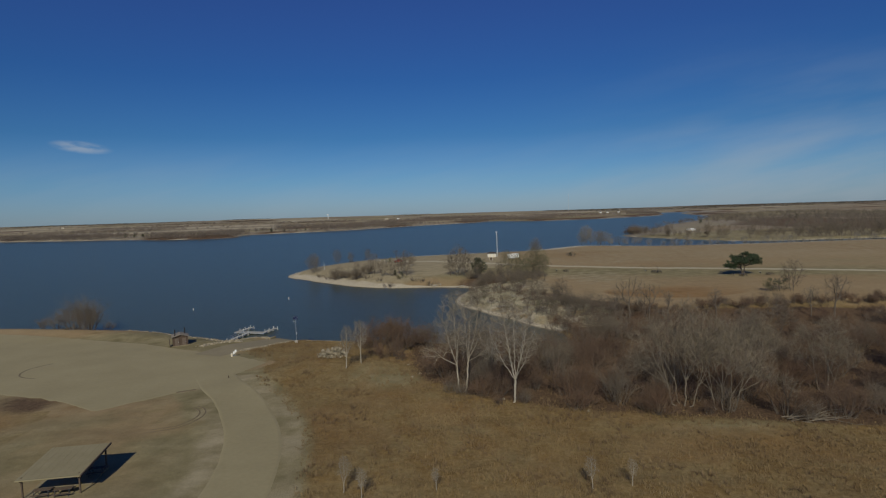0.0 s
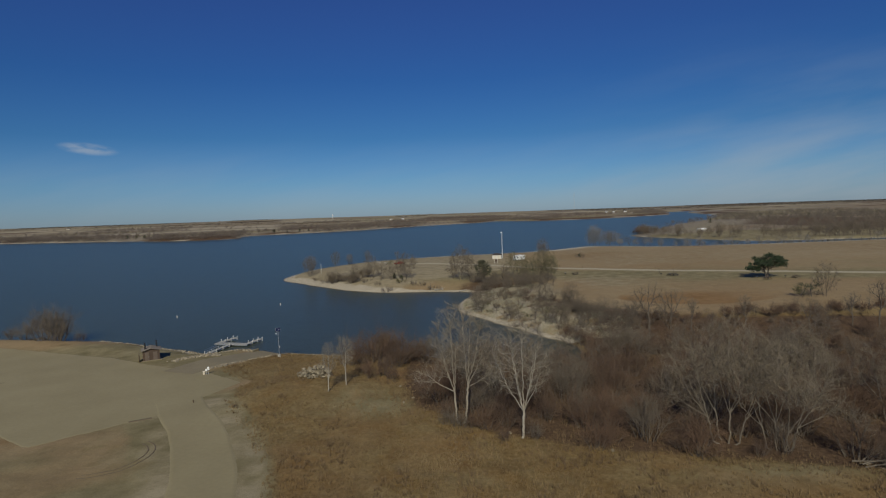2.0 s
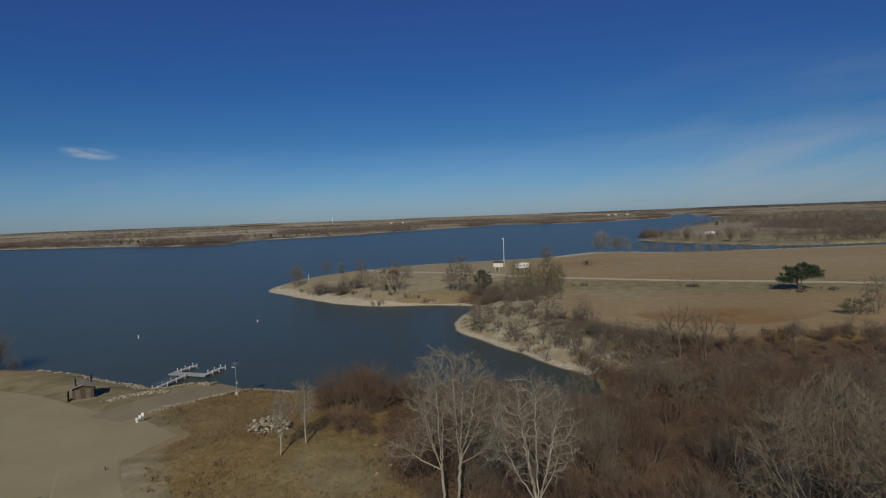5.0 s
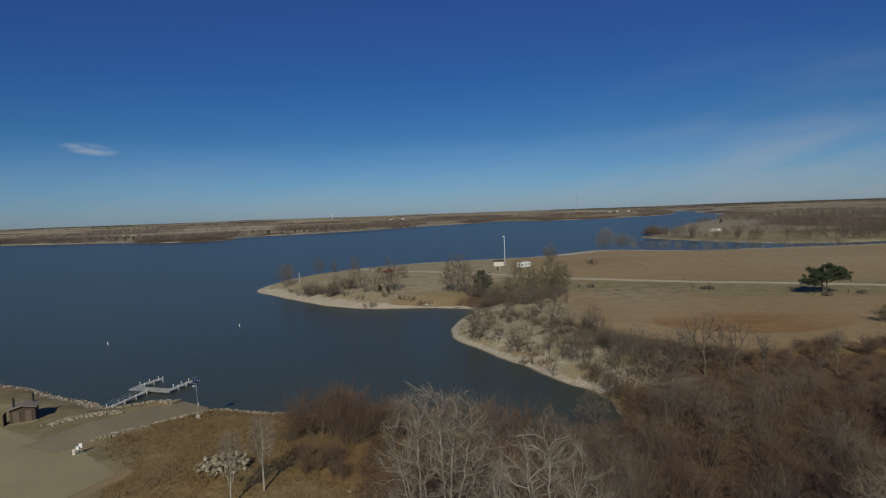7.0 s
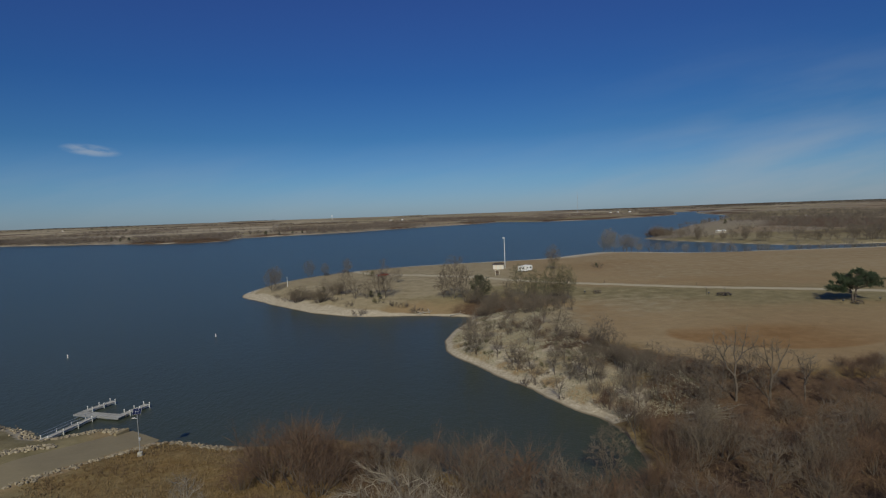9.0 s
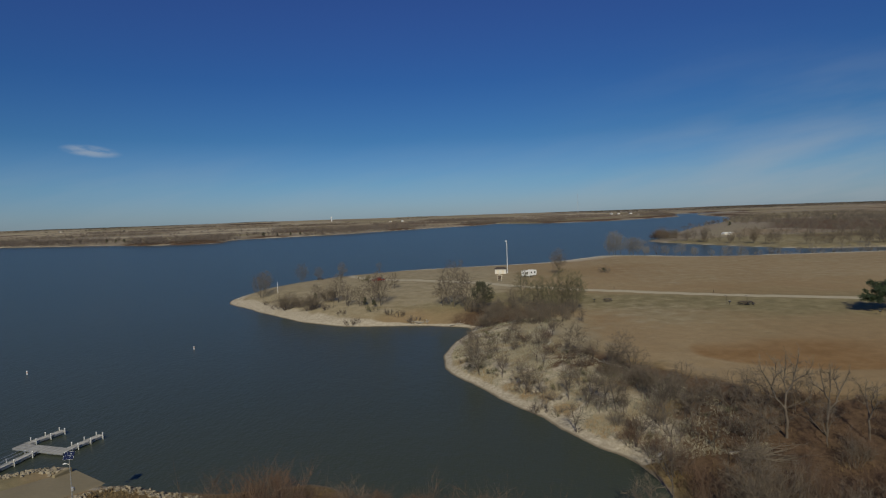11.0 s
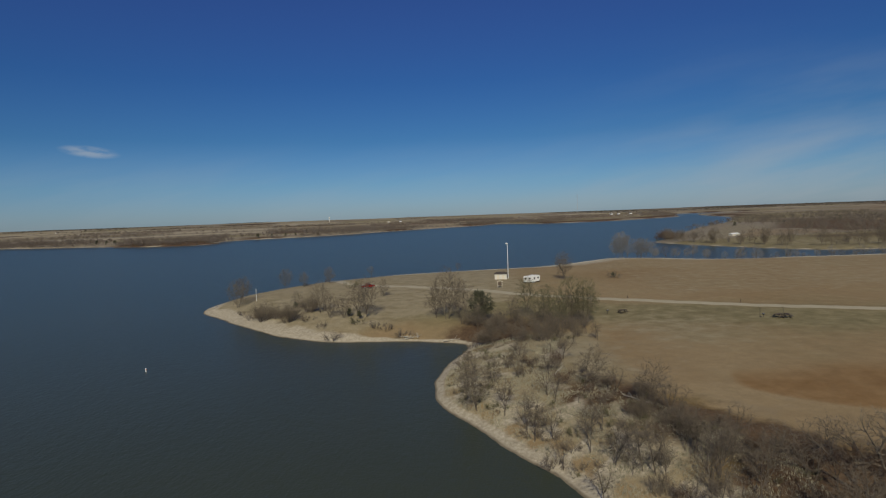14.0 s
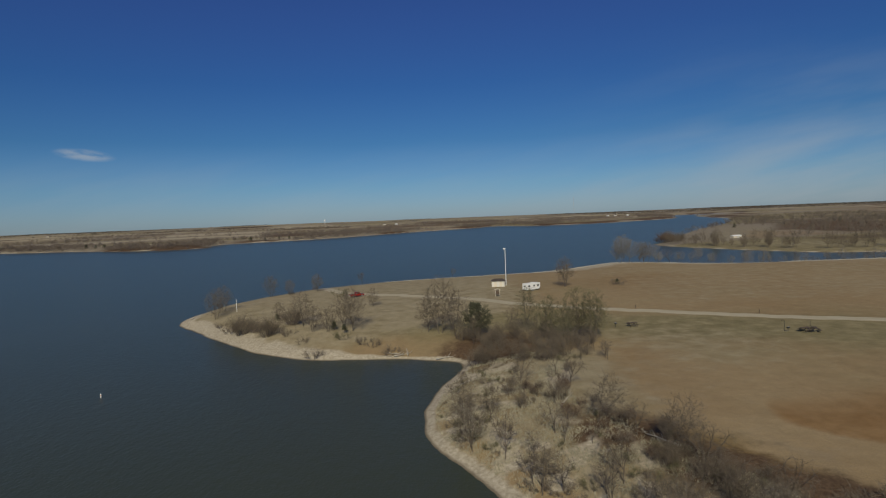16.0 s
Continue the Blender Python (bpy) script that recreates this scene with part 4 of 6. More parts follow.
pale_c = crown_tree("cottonwood", "broad bare tree with dark trunks and grey-brown spreading limbs", 15, [(-3.9, 0.4, 8.4, 2.9, 2.6, 3.6, 1), (0.5, 0.3, 11.2, 2.9, 2.8, 3.4, 1.1), (3.9, -0.8, 8.2, 2.7, 2.4, 3.0, 0.9), (-0.4, 3.4, 8.6, 2.6, 2.2, 2.6, 0.7), (1.2, -3.6, 8.6, 2.2, 2.0, 2.4, 0.6), (-5.6, 0.6, 5.6, 1.8, 1.6, 1.4, 0.3)],
                    forked((0.2, 0, -0.4), (0.5, 0, 3.6), [(0.6, 0.5, 13.4), (2.4, -1.0, 12.2), (-1.2, 1.2, 12.6), (4.6, 0.6, 9.6)]) + forked((0.2, 0, -0.4), (-1.9, 0.3, 3.2), [(-3.6, 0.4, 11.6), (-5.6, -0.6, 9.0), (-4.0, 2.6, 9.6), (-6.2, 0.8, 6.4)]) +
                    forked((0.2, 0, -0.4), (1.9, -0.6, 3.0), [(3.8, -2.2, 9.6), (5.6, -0.8, 7.4), (1.6, -4.0, 9.4)]) + forked((0.2, 0, -0.4), (-0.2, 1.9, 3.2), [(0.6, 4.2, 10.2), (-2.2, 4.0, 9.0)]), 1150,
                    step=0.45, reach=2.2, kill=0.62, tip=0.014, bark=M_SNAG_BARK, twig=M_TAN_TWIG, long=1.1, thin=0.024, lift=0.35, wander=0.15, rise=0.8, width=0.012)
pale_d = crown_tree("young_cottonwood", "slim bare cottonwood with whitish bark on the weedy slope", 19, [(0.5, 0, 6.8, 1.8, 1.7, 3.2, 1)],
                    forked((0, 0, -0.4), (0.3, 0, 2.6), [(-0.7, 0.2, 8.2), (0.6, -0.3, 9.2), (1.5, 0.3, 8.0), (0.4, 0.9, 7.6)]), 420,
                    reach=1.6, kill=0.45, tip=0.015, bark=M_WHITE_BARK, twig=M_PALE_TWIG, long=0.7, thin=0.02, lift=0.45, wander=0.1, rise=0.8, width=0.010)
snag = crown_tree("dead_tree", "dead leafless tree with few thick broken limbs", 27, [(-2.2, 0, 8.6, 2.2, 2.2, 2.6, 1), (1.8, 0.2, 9.0, 2.2, 2.2, 2.6, 1)],
                  [[(0, 0, -0.4), (0.1, 0, 2.2), (-0.2, 0, 4.2)], [(-0.2, 0, 4.2), (-1.3, 0.2, 5.6), (-2.0, 0.1, 7.2), (-3.3, 0.3, 9.6)], [(-2.0, 0.1, 7.2), (-1.8, -0.8, 9.0), (-2.2, -1.1, 10.6)],
                   [(-0.2, 0, 4.2), (0.2, 0.4, 6.0), (-0.1, 0.3, 7.6), (0.4, 0.8, 10.8)], [(0.2, 0.4, 6.0), (1.3, 0.7, 7.6), (1.9, 0.5, 11.2)], [(-0.2, 0, 4.2), (1.4, -0.4, 4.9), (2.9, -0.2, 5.4), (3.9, 0.1, 6.6)],
                   [(0.1, 0, 2.2), (1.1, 0.3, 3.0), (2.3, 0.4, 3.2)], [(-1.3, 0.2, 5.6), (-2.6, 0.5, 6.0), (-3.6, 0.4, 5.9)], [(1.3, 0.7, 7.6), (2.6, -0.1, 8.8), (3.1, -0.4, 10.2)]], 150,
                  step=0.5, reach=2.4, kill=0.8, tip=0.028, power=2.1, bark=M_DARK_BARK, twig=M_TAN_TWIG, twigs=4, long=1.1, width=0.016, wander=0.45, thin=0.035, sprays=1, lift=0.35, rise=0.8)
grey_a = crown_tree("bare_tree", "small bare grey-twigged tree on the shore", 31, [(0, 0, 4.4, 2.7, 2.6, 3.5, 1)], forked((0, 0, -0.3), (-0.2, 0, 0.9), [(-1.9, 0.2, 5.0), (-0.8, 0.9, 6.8), (0.3, -0.6, 7.2)]) + forked((0, 0, -0.3), (0.6, 0.2, 1.0), [(1.9, 0.3, 5.6), (1.2, -1.4, 5.0)]), 260,
                    reach=1.8, kill=0.5, tip=0.011, bark=M_DARK_BARK, twig=M_GREY_TWIG, twigs=4, long=0.8, width=0.014, lift=0.35, wander=0.2, rise=0.6)
grey_b = crown_tree("bare_tree", "small leaning airy bare tree with a dark stem", 33, [(1.1, 0, 4.4, 2.4, 2.2, 2.2, 1)], forked((-0.3, 0, -0.3), (0.3, 0, 1.6), [(-0.4, 0.2, 5.2), (1.2, -0.3, 6.0), (2.8, 0.3, 4.8), (1.4, 1.4, 5.0)]), 150,
                    reach=1.9, kill=0.55, tip=0.015, bark=M_DARK_BARK, twig=M_GREY_TWIG, twigs=3, long=0.75, width=0.012, sprays=1, lift=0.3)
grey_c = crown_tree("bare_tree", "bare olive-grey tree with several upright pale stems", 36, [(0, 0, 5.2, 2.5, 2.4, 3.9, 1)], forked((0, 0, -0.3), (-0.2, 0, 1.2), [(-1.6, 0.3, 7.0), (-0.5, -0.6, 8.6)]) + forked((0, 0, -0.3), (0.5, 0.2, 1.6), [(0.6, 0.5, 8.8), (1.8, 0.2, 7.2), (1.0, -1.4, 6.6)]), 260,
                    reach=1.8, kill=0.5, tip=0.012, bark=M_SNAG_BARK, twig=M_OLIVE_TWIG, twigs=4, long=0.9, width=0.015, lift=0.4, rise=0.8, wander=0.2)
grey_d = crown_tree("channel_tree", "airy pale grey bare tree by the channel", 38, [(0, 0, 5.2, 3.0, 2.8, 3.8, 1)], forked((0, 0, -0.3), (0.1, 0, 1.6), [(-1.8, 0.3, 6.6), (0.2, -0.3, 8.4), (1.9, 0.4, 6.8)]), 130,
                    step=0.55, reach=2.2, kill=0.8, tip=0.012, bark=M_SNAG_BARK, twig=M_HAZE_TWIG, twigs=5, long=1.1, width=0.018, lift=0.35, rise=0.6)
round_b = crown_tree("bare_tree", "round-crowned dense bare tree on the neck", 39, [(0, 0, 5.6, 3.4, 3.2, 4.0, 1)], forked((0.2, 0, -0.3), (0.1, 0, 1.6), [(0.6, 0.4, 8.8), (2.4, 0.3, 7.0), (1.0, -2.0, 7.0)]) + forked((0.2, 0, -0.3), (-0.8, 0, 1.6), [(-2.4, 0.4, 7.0), (-1.0, 1.4, 8.2)]), 380,
                     reach=1.9, kill=0.55, tip=0.012, bark=M_SNAG_BARK, twig=M_GREY_TWIG, twigs=4, long=0.9, width=0.014, lift=0.35, wander=0.2, rise=0.6)
brush_a = shrub("thicket_shrub", "dense brown leafless thicket shrub", 41, 5.6, 6.4, 15, M_DARK_BARK, M_BROWN_TWIG, 0.013)
brush_b = shrub("russet_shrub", "russet leafless thicket shrub", 42, 5.0, 6.8, 15, M_DARK_BARK, M_RED_TWIG, 0.013)
brush_c = shrub("grey_shrub", "grey-brown leafless thicket shrub", 43, 6.2, 5.8, 14, M_DARK_BARK, M_GREY_TWIG, 0.012)
small_a = shrub("shore_shrub", "low grey bare shrub on the sandy bank", 44, 2.6, 3.8, 8, M_DARK_BARK, M_GREY_TWIG, 0.013)
small_b = shrub("shore_shrub", "low olive-brown bare shrub on the sandy bank", 45, 2.2, 3.8, 8, M_DARK_BARK, M_OLIVE_TWIG, 0.013)
round_a = shrub("round_shrub", "rounded dense leafless shrub on the peninsula", 46, 6.5, 7.0, 34, M_DARK_BARK, M_GREY_TWIG, 0.016)

# tall trees at the near edge of the brush
for kind, x, y, s, a in [(pale_a, 10.6, 88.3, 1.1, 0), (pale_b, 2.8, 93.5, 1.1, 0), (pale_c, 36.4, 85.2, 1.12, 0), (pale_c, 41.8, 82.5, 0.98, 170), (pale_c, 46.2, 97.8, 0.85, 10),
                         (pale_d, -19.6, 107.6, 0.82, 0), (pale_d, -17, 111.2, 0.86, 120), (grey_a, 20.7, 108.6, 1.1, 80), (pale_c, 58, 104, 0.8, 220),
                         (pale_c, 62, 90, 0.85, 300), (pale_c, 76, 84, 0.9, 120), (grey_b, 30, 116, 1.2, 190), (grey_a, 16, 118, 1.0, 30), (grey_a, 66, 120, 1.2, 80),
                         (grey_a, 40, 124, 1.1, 250), (pale_c, 88, 100, 0.8, 10), (grey_a, 80, 132, 1.2, 200), (grey_a, 25.6, 134, 0.95, 40), (grey_b, 31.6, 142, 1.15, 90),
                         (grey_a, 37, 136, 1.0, 200), (grey_a, 100, 118, 1.2, 60), (grey_a, -3, 130, 0.8, 10), (grey_a, -12, 131, 0.85, 70), (pale_d, 8.5, 101.5, 0.8, 111),
                         (grey_b, 14, 108, 1.2, 45), (brush_c, 2.2, 91.8, 0.42, 10), (brush_a, 4.2, 92.2, 0.4, 60), (brush_c, 0.6, 93, 0.4, 200), (brush_a, 8.4, 87.4, 0.36, 40), (brush_c, 12.4, 87.6, 0.38, 80), (grey_a, 52, 132, 1.0, 33), (grey_a, 47, 112, 1.1, 98)]:
    place(kind, x, y, s, a, 0.1, "trees at the brush's edge")
for kind, x, y, s, a in [(snag, 51.2, 152.8, 1.0, 0), (snag, 56.6, 152.6, 0.85, 190), (snag, 61, 151, 0.7, 250), (snag, 74, 150.5, 0.72, 40), (grey_b, 40.4, 157.7, 0.9, 10),
                         (grey_b, 51.7, 165, 0.8, 300), (snag, 49, 79, 0.55, 77), (snag, 88, 148, 0.6, 300), (snag, 104, 147, 1.0, 200), (snag, 99, 149, 0.7, 20)]:
    place(kind, x, y, s, a, 0.1, "dead trees on the bank")

for kind, x, y, s, a in [(brush_c, 31.0, 161.0, 0.5, 10), (grey_b, 32.6, 163.4, 0.6, 70), (brush_c, 33.4, 166.2, 0.45, 150), (brush_b, 33.0, 158.6, 0.5, 220), (grey_b, 29.4, 165.6, 0.5, 300)]:
    place(kind, x, y, s, a, 0.08, "shrubs on the sandy bank")

for x, y, s, a in [(-11.6, 58.6, 0.4, 0), (-9.4, 57.0, 0.33, 80), (15.2, 58.2, 0.36, 160), (19.5, 58.6, 0.3, 40), (-1.5, 58, 0.26, 200)]:
    place(pale_d, x, y, s, a, 0.05, "saplings in the grass", "small pale leafless sapling in the tall grass")

# the brown thicket behind them
rng = seeded(5)
made = 0
spots = []
while made < 245:
    x, y = rng.uniform(-10, 118), rng.uniform(66, 156)
    dep = float(thicket_depth(np.array([x]), np.array([y]))[0])
    if dep < 0.8 or inland(x, y) < 1 or (x > 70 and rng.random() < 0.45):
        continue
    if any((x - a) ** 2 + (y - b) ** 2 < 2.6 ** 2 for a, b in spots):
        continue
    spots.append((x, y))
    kind = rng.choice([brush_a, brush_a, brush_b, brush_c])
    place(kind, x, y, rng.uniform(0.62, 1.15) * (0.7 if dep < 4 else 1) * (0.68 if y > 141 else 1), rng.uniform(0, 360), 0.1, "brown thicket")
    made += 1
for x, y, s in [(-16, 131, 1.4), (-12.5, 129.5, 1.5), (-9.5, 131, 1.3), (-14, 135, 1.3), (-10, 127, 0.9), (-7, 134, 0.6), (-19, 128, 0.7), (-20, 136, 0.55), (-15, 143, 0.6), (-6, 139, 0.5),
                (-119, 171, 0.9), (-106.5, 166.5, 1.25), (-112, 169, 1.6), (-108, 169, 1.5), (-100, 166, 0.5), (-125, 173, 0.6), (19.5, 84.6, 0.72), (22, 86.5, 0.6),
                (-3, 140, 0.55), (2, 137, 0.75), (6, 133, 1.15), (10, 130.5, 1.2), (14.5, 126.5, 1.35), (19, 124.5, 1.2), (24, 123.5, 0.9), (29, 128, 0.8), (33.5, 134, 0.9), (34.5, 140, 0.9), (34, 147, 0.8),
                (-13.5, 116.5, 0.6), (-11.5, 118.5, 0.7), (-9.5, 115, 0.5), (-15, 120, 0.6), (1, 140.5, 0.5), (8, 134.5, 0.5), (33, 152, 0.7), (31, 156, 0.55)]:
    place(rng.choice([brush_a, brush_b]) if x > -50 else brush_c, x, y, s, rng.uniform(0, 360), 0.1, "brown thicket")

# the sandy bank across the cove
for x, y, s in [(11.8, 191.7, 1.0), (16.2, 187.2, 1.0), (19.5, 177.9, 1.05), (15.5, 201.3, 0.8), (21.8, 207, 0.85), (29, 177, 1.0), (36.4, 181.6, 0.9), (34.6, 188.5, 1.0), (30.7, 194, 0.9),
                (26.2, 202.6, 0.85), (30.7, 212, 0.8), (11, 201.8, 0.9), (22.2, 216.5, 0.8), (22.1, 177.7, 0.75), (39.5, 179, 0.8), (26.5, 175.9, 0.9), (32, 165, 0.9), (38.6, 163, 0.95),
                (31.5, 155, 1.0), (36, 153, 1.0), (41, 152, 1.05), (46, 150, 0.9), (43, 161, 0.9), (49, 158, 0.9), (37, 159, 0.8), (55, 150, 0.9), (25, 162, 0.7), (28, 168, 0.85), (35, 170, 0.8), (44, 170, 0.8), (22, 170, 0.8), (31, 172, 0.9), (38, 168, 0.85), (24, 192, 0.8)]:
    place(rng.choice([grey_a, grey_b, grey_b, grey_b]), x, y, s * rng.uniform(0.75, 1.2), rng.uniform(0, 360), 0.1, "bare trees on the sandy bank", tilt=rng.uniform(0, 22))
for i in range(120):
    y = rng.uniform(153, 236)
    edge = float(np.interp(y, [150, 163, 182, 200, 214, 231, 239], [30, 23, 13.5, 6, 5, 9.5, 12]))
    x = edge + 1.5 + rng.random() ** 1.3 * 28
    if x > 42 and y < 215 and rng.random() < 0.5:
        continue
    k = rng.choice([small_a, small_a, small_b]) if x < edge + 13 else rng.choice([small_a, small_b, grey_b, brush_c])
    place(k, x, y, rng.uniform(0.35, 0.9) * (0.6 if k in (brush_c, brush_a) else 1), rng.uniform(0, 360), 0.05, "shrubs on the sandy bank")

for i in range(46):
    y = rng.uniform(151, 192)
    edge = float(np.interp(y, [150, 163, 182, 200], [30, 23, 13.5, 6]))
    k = rng.choice([grey_b, grey_b, small_a, small_b])
    place(k, edge + 4 + rng.random() * 20, y, rng.uniform(0.4, 0.95), rng.uniform(0, 360), 0.05, "shrubs on the sandy bank", tilt=rng.uniform(0, 15))

for x, y, s, a in [(49, 162, 1.1, 250), (53, 163.5, 1.2, 275), (57, 165, 1.0, 260), (61, 165.5, 1.15, 290), (45.5, 165, 0.9, 230), (41, 173, 1.0, 300)]:
    place(grey_b, x, y, s, a, 0.25, "leaning trees", "dark bare tree leaning low over the bank", tilt=48)

# brush along the field's edge above the bank
for i in range(58):
    k = rng.uniform(0, len(MARGIN) - 1)
    x, y = MARGIN[int(k)] + np.array([rng.gauss(0, 2.0), rng.gauss(0, 2.0)])
    place(rng.choice([brush_b, brush_a, grey_b] if y < 172 else [brush_a, brush_c, grey_b]), float(x), float(y), rng.uniform(0.25, 0.55), rng.uniform(0, 360), 0.08, "brush at the field's edge")

for i in range(120):
    x = rng.uniform(54, 150)
    y = 156.5 + rng.gauss(1.0, 2.2) + 5 * float(vnoise(x, 0, 17, 9))
    place(rng.choice([brush_a, brush_a, brush_b, grey_b]), x, y, rng.uniform(0.25, 0.6), rng.uniform(0, 360), 0.08, "brush at the field's edge")

# the neck of the peninsula
for kind, x, y, s, a in [(round_b, 7.6, 262, 1.35, 0), (grey_a, 4.0, 264, 1.15, 90), (grey_a, 11.5, 257, 1.35, 40), (grey_b, 25.6, 261, 1.0, 10), (grey_c, 30, 257, 1.1, 100), (grey_c, 35, 251, 1.15, 200),
                         (grey_b, 30.4, 248, 1.1, 300), (grey_c, 36, 242, 0.9, 55), (grey_c, 43.2, 242, 1.35, 145), (grey_a, 42, 250, 1.1, 255), (grey_a, 39, 247, 1.0, 5), (grey_a, 26, 252, 0.9, 76), (grey_c, 39.5, 245, 1.3, 10), (grey_c, 45, 247, 1.1, 80), (grey_c, 33, 247, 1.0, 210)]:
    place(kind, x, y, s * rng.uniform(0.9, 1.15), a, 0.1, "bare trees on the neck")
for i in range(80):
    x, y = rng.uniform(12, 42), rng.uniform(226, 258)
    if abs(y - (250 - 0.55 * (x - 12))) > 13 or inland(x, y) < 1.2:
        continue
    place(rng.choice([brush_c, brush_c, grey_b, grey_a]), x, y, rng.uniform(0.4, 0.75), rng.uniform(0, 360), 0.1, "brush on the neck")

# the peninsula's shrubs
for kind, x, y, s in [(round_a, -53, 280, 0.68), (round_a, -42.6, 272.6, 0.66), (round_a, -48, 279, 0.4), (grey_a, -70.7, 305, 0.85), (grey_a, -72, 315, 0.8), (grey_a, -34, 279, 0.85), (round_a, -37.8, 282, 0.6),
                      (grey_a, -29, 270.8, 0.65), (grey_a, -24.7, 269.4, 0.6), (grey_a, -17.4, 269, 1.0), (grey_a, -20.9, 274, 0.8), (grey_a, -16, 303, 0.55), (small_b, -33, 331, 1.3), (grey_a, -44.6, 291, 0.5),
                      (small_a, -4.6, 250.5, 0.9), (small_a, -25, 252, 0.9), (small_a, -36, 270, 0.8), (small_a, -58, 284, 0.9), (small_a, -64, 292, 0.7), (grey_a, -66, 352, 0.75), (grey_a, -57, 349, 0.55), (grey_a, -47, 356, 0.65),
                      (grey_b, -31, 382, 0.6), (grey_b, 12.8, 396, 0.5), (grey_a, 55.9, 331, 0.95), (grey_b, 57, 332, 0.9), (small_a, 77, 331.4, 1.0), (grey_d, 115, 446, 1.2), (grey_d, 119, 444, 1.0), (grey_d, 124, 441, 0.9), (grey_d, 129, 440, 0.9), (grey_d, 113, 449, 0.9), (grey_d, 133, 439, 0.8),
                      (grey_a, 125, 437, 1.0), (grey_b, 140, 436, 0.9), (grey_d, 117, 448, 1.25), (small_a, -10, 256, 0.7), (small_a, -13, 258, 0.8), (small_b, -19, 262, 0.9), (small_a, -30, 262, 0.7), (grey_a, 113.5, 180, 0.85), (small_b, 109, 181, 1.4)]:
    place(kind, x, y, s * 1.5, rng.uniform(0, 360), 0.08, "shrubs on the peninsula")
for x in range(128, 336, 3):
    if rng.random() < 0.75:
        place(grey_d, x + rng.uniform(-3, 3), 424 + rng.uniform(-4, 1), rng.uniform(0.4, 0.95) * (1.2 if x < 190 else 1), rng.uniform(0, 360), 0.1, "trees along the channel")
ROW = even(spline([(219, 634), (229, 602), (247, 560), (263, 532), (278, 514), (300, 502), (350, 496), (430, 494), (520, 495)], 6), 3.0)
for k, (x, y) in enumerate(ROW):
    if rng.random() < (0.85 if x < 300 else 0.97):
        place(rng.choice([grey_a, grey_a, grey_b, round_b]), float(x) + rng.gauss(0, 4), float(y) + rng.gauss(0, 7), rng.uniform(0.6, 1.5) * (1 if x < 300 else 1.2), rng.uniform(0, 360), 0.1, "trees in a row on the spit", "dark bare tree in a row along the spit's sandy edge")
for k in range(12):
    place(rng.choice([brush_a, brush_c]), rng.uniform(221, 243), rng.uniform(650, 680), rng.uniform(1.2, 1.9), rng.uniform(0, 360), 0.1, "brush on the spit's tip", "large brown leafless brush on the spit's tip")
retire(pale_a, pale_b, pale_c, pale_d, snag, grey_a, grey_b, grey_c, grey_d, round_b, brush_a, brush_b, brush_c, small_a, small_b, round_a)


# ---- evergreens ----
def needle_clump(shape, rng, c, r, n):
    for i in range(n):
        d = Vector((rng.gauss(0, 1), rng.gauss(0, 1), rng.gauss(0, 0.8))).normalized()
        p = Vector(c) + d * r * rng.uniform(0.1, 1.0)
        shape.spike(p, p + (d + Vector((0, 0, 0.5))).normalized() * r * rng.uniform(0.35, 0.7), r * rng.uniform(0.07, 0.13))


def pine_tree(x, y):
    rng = seeded(77)
    tree = thing("pine_tree", "dark green broad-crowned pine standing alone in the grass", "tree", stand(x, y, 0, 0.1))
    wood, crown = Shape(), Shape()
    for sx in (-1.0, 1.3):
        p = Vector((sx * 0.3, 0, 0))
        for i in range(6):
            q = p + Vector((sx * 0.25 + rng.uniform(-0.2, 0.2), rng.uniform(-0.2, 0.2), 1.35))
            wood.tube(p, q, 0.3 - i * 0.04, 0.26 - i * 0.04, 7)
            p = q
    # flat plates of needles at the ends of the limbs, with gaps between
    for i in range(66):
        a, out = rng.uniform(0, 6.28), math.sqrt(rng.random())
        if i % 5:
            c = Vector((0.9 + math.cos(a) * out * 5.4, math.sin(a) * out * 4.6, 5.9 + rng.uniform(-1.9, 2.6) * math.sqrt(1.05 - 0.85 * out * out)))
        else:
            c = Vector((-3.6 + math.cos(a) * out * 3.0, math.sin(a) * out * 3.0, 3.7 + rng.uniform(-0.7, 1.0)))
        wood.tube((c.x * 0.15, c.y * 0.15, c.z * 0.72), c, 0.10, 0.035, 5)
        for k in range(4):
            q = c + Vector((rng.gauss(0, 0.75), rng.gauss(0, 0.75), rng.gauss(0, 0.22)))
            wood.tube(c, q, 0.03, 0.015, 3)
            needle_clump(crown, rng, q, rng.uniform(0.5, 0.85), 58)
    part("trunk", wood, M_DARK_BARK, tree, smooth=True)
    part("crown", crown, M_NEEDLE, tree)


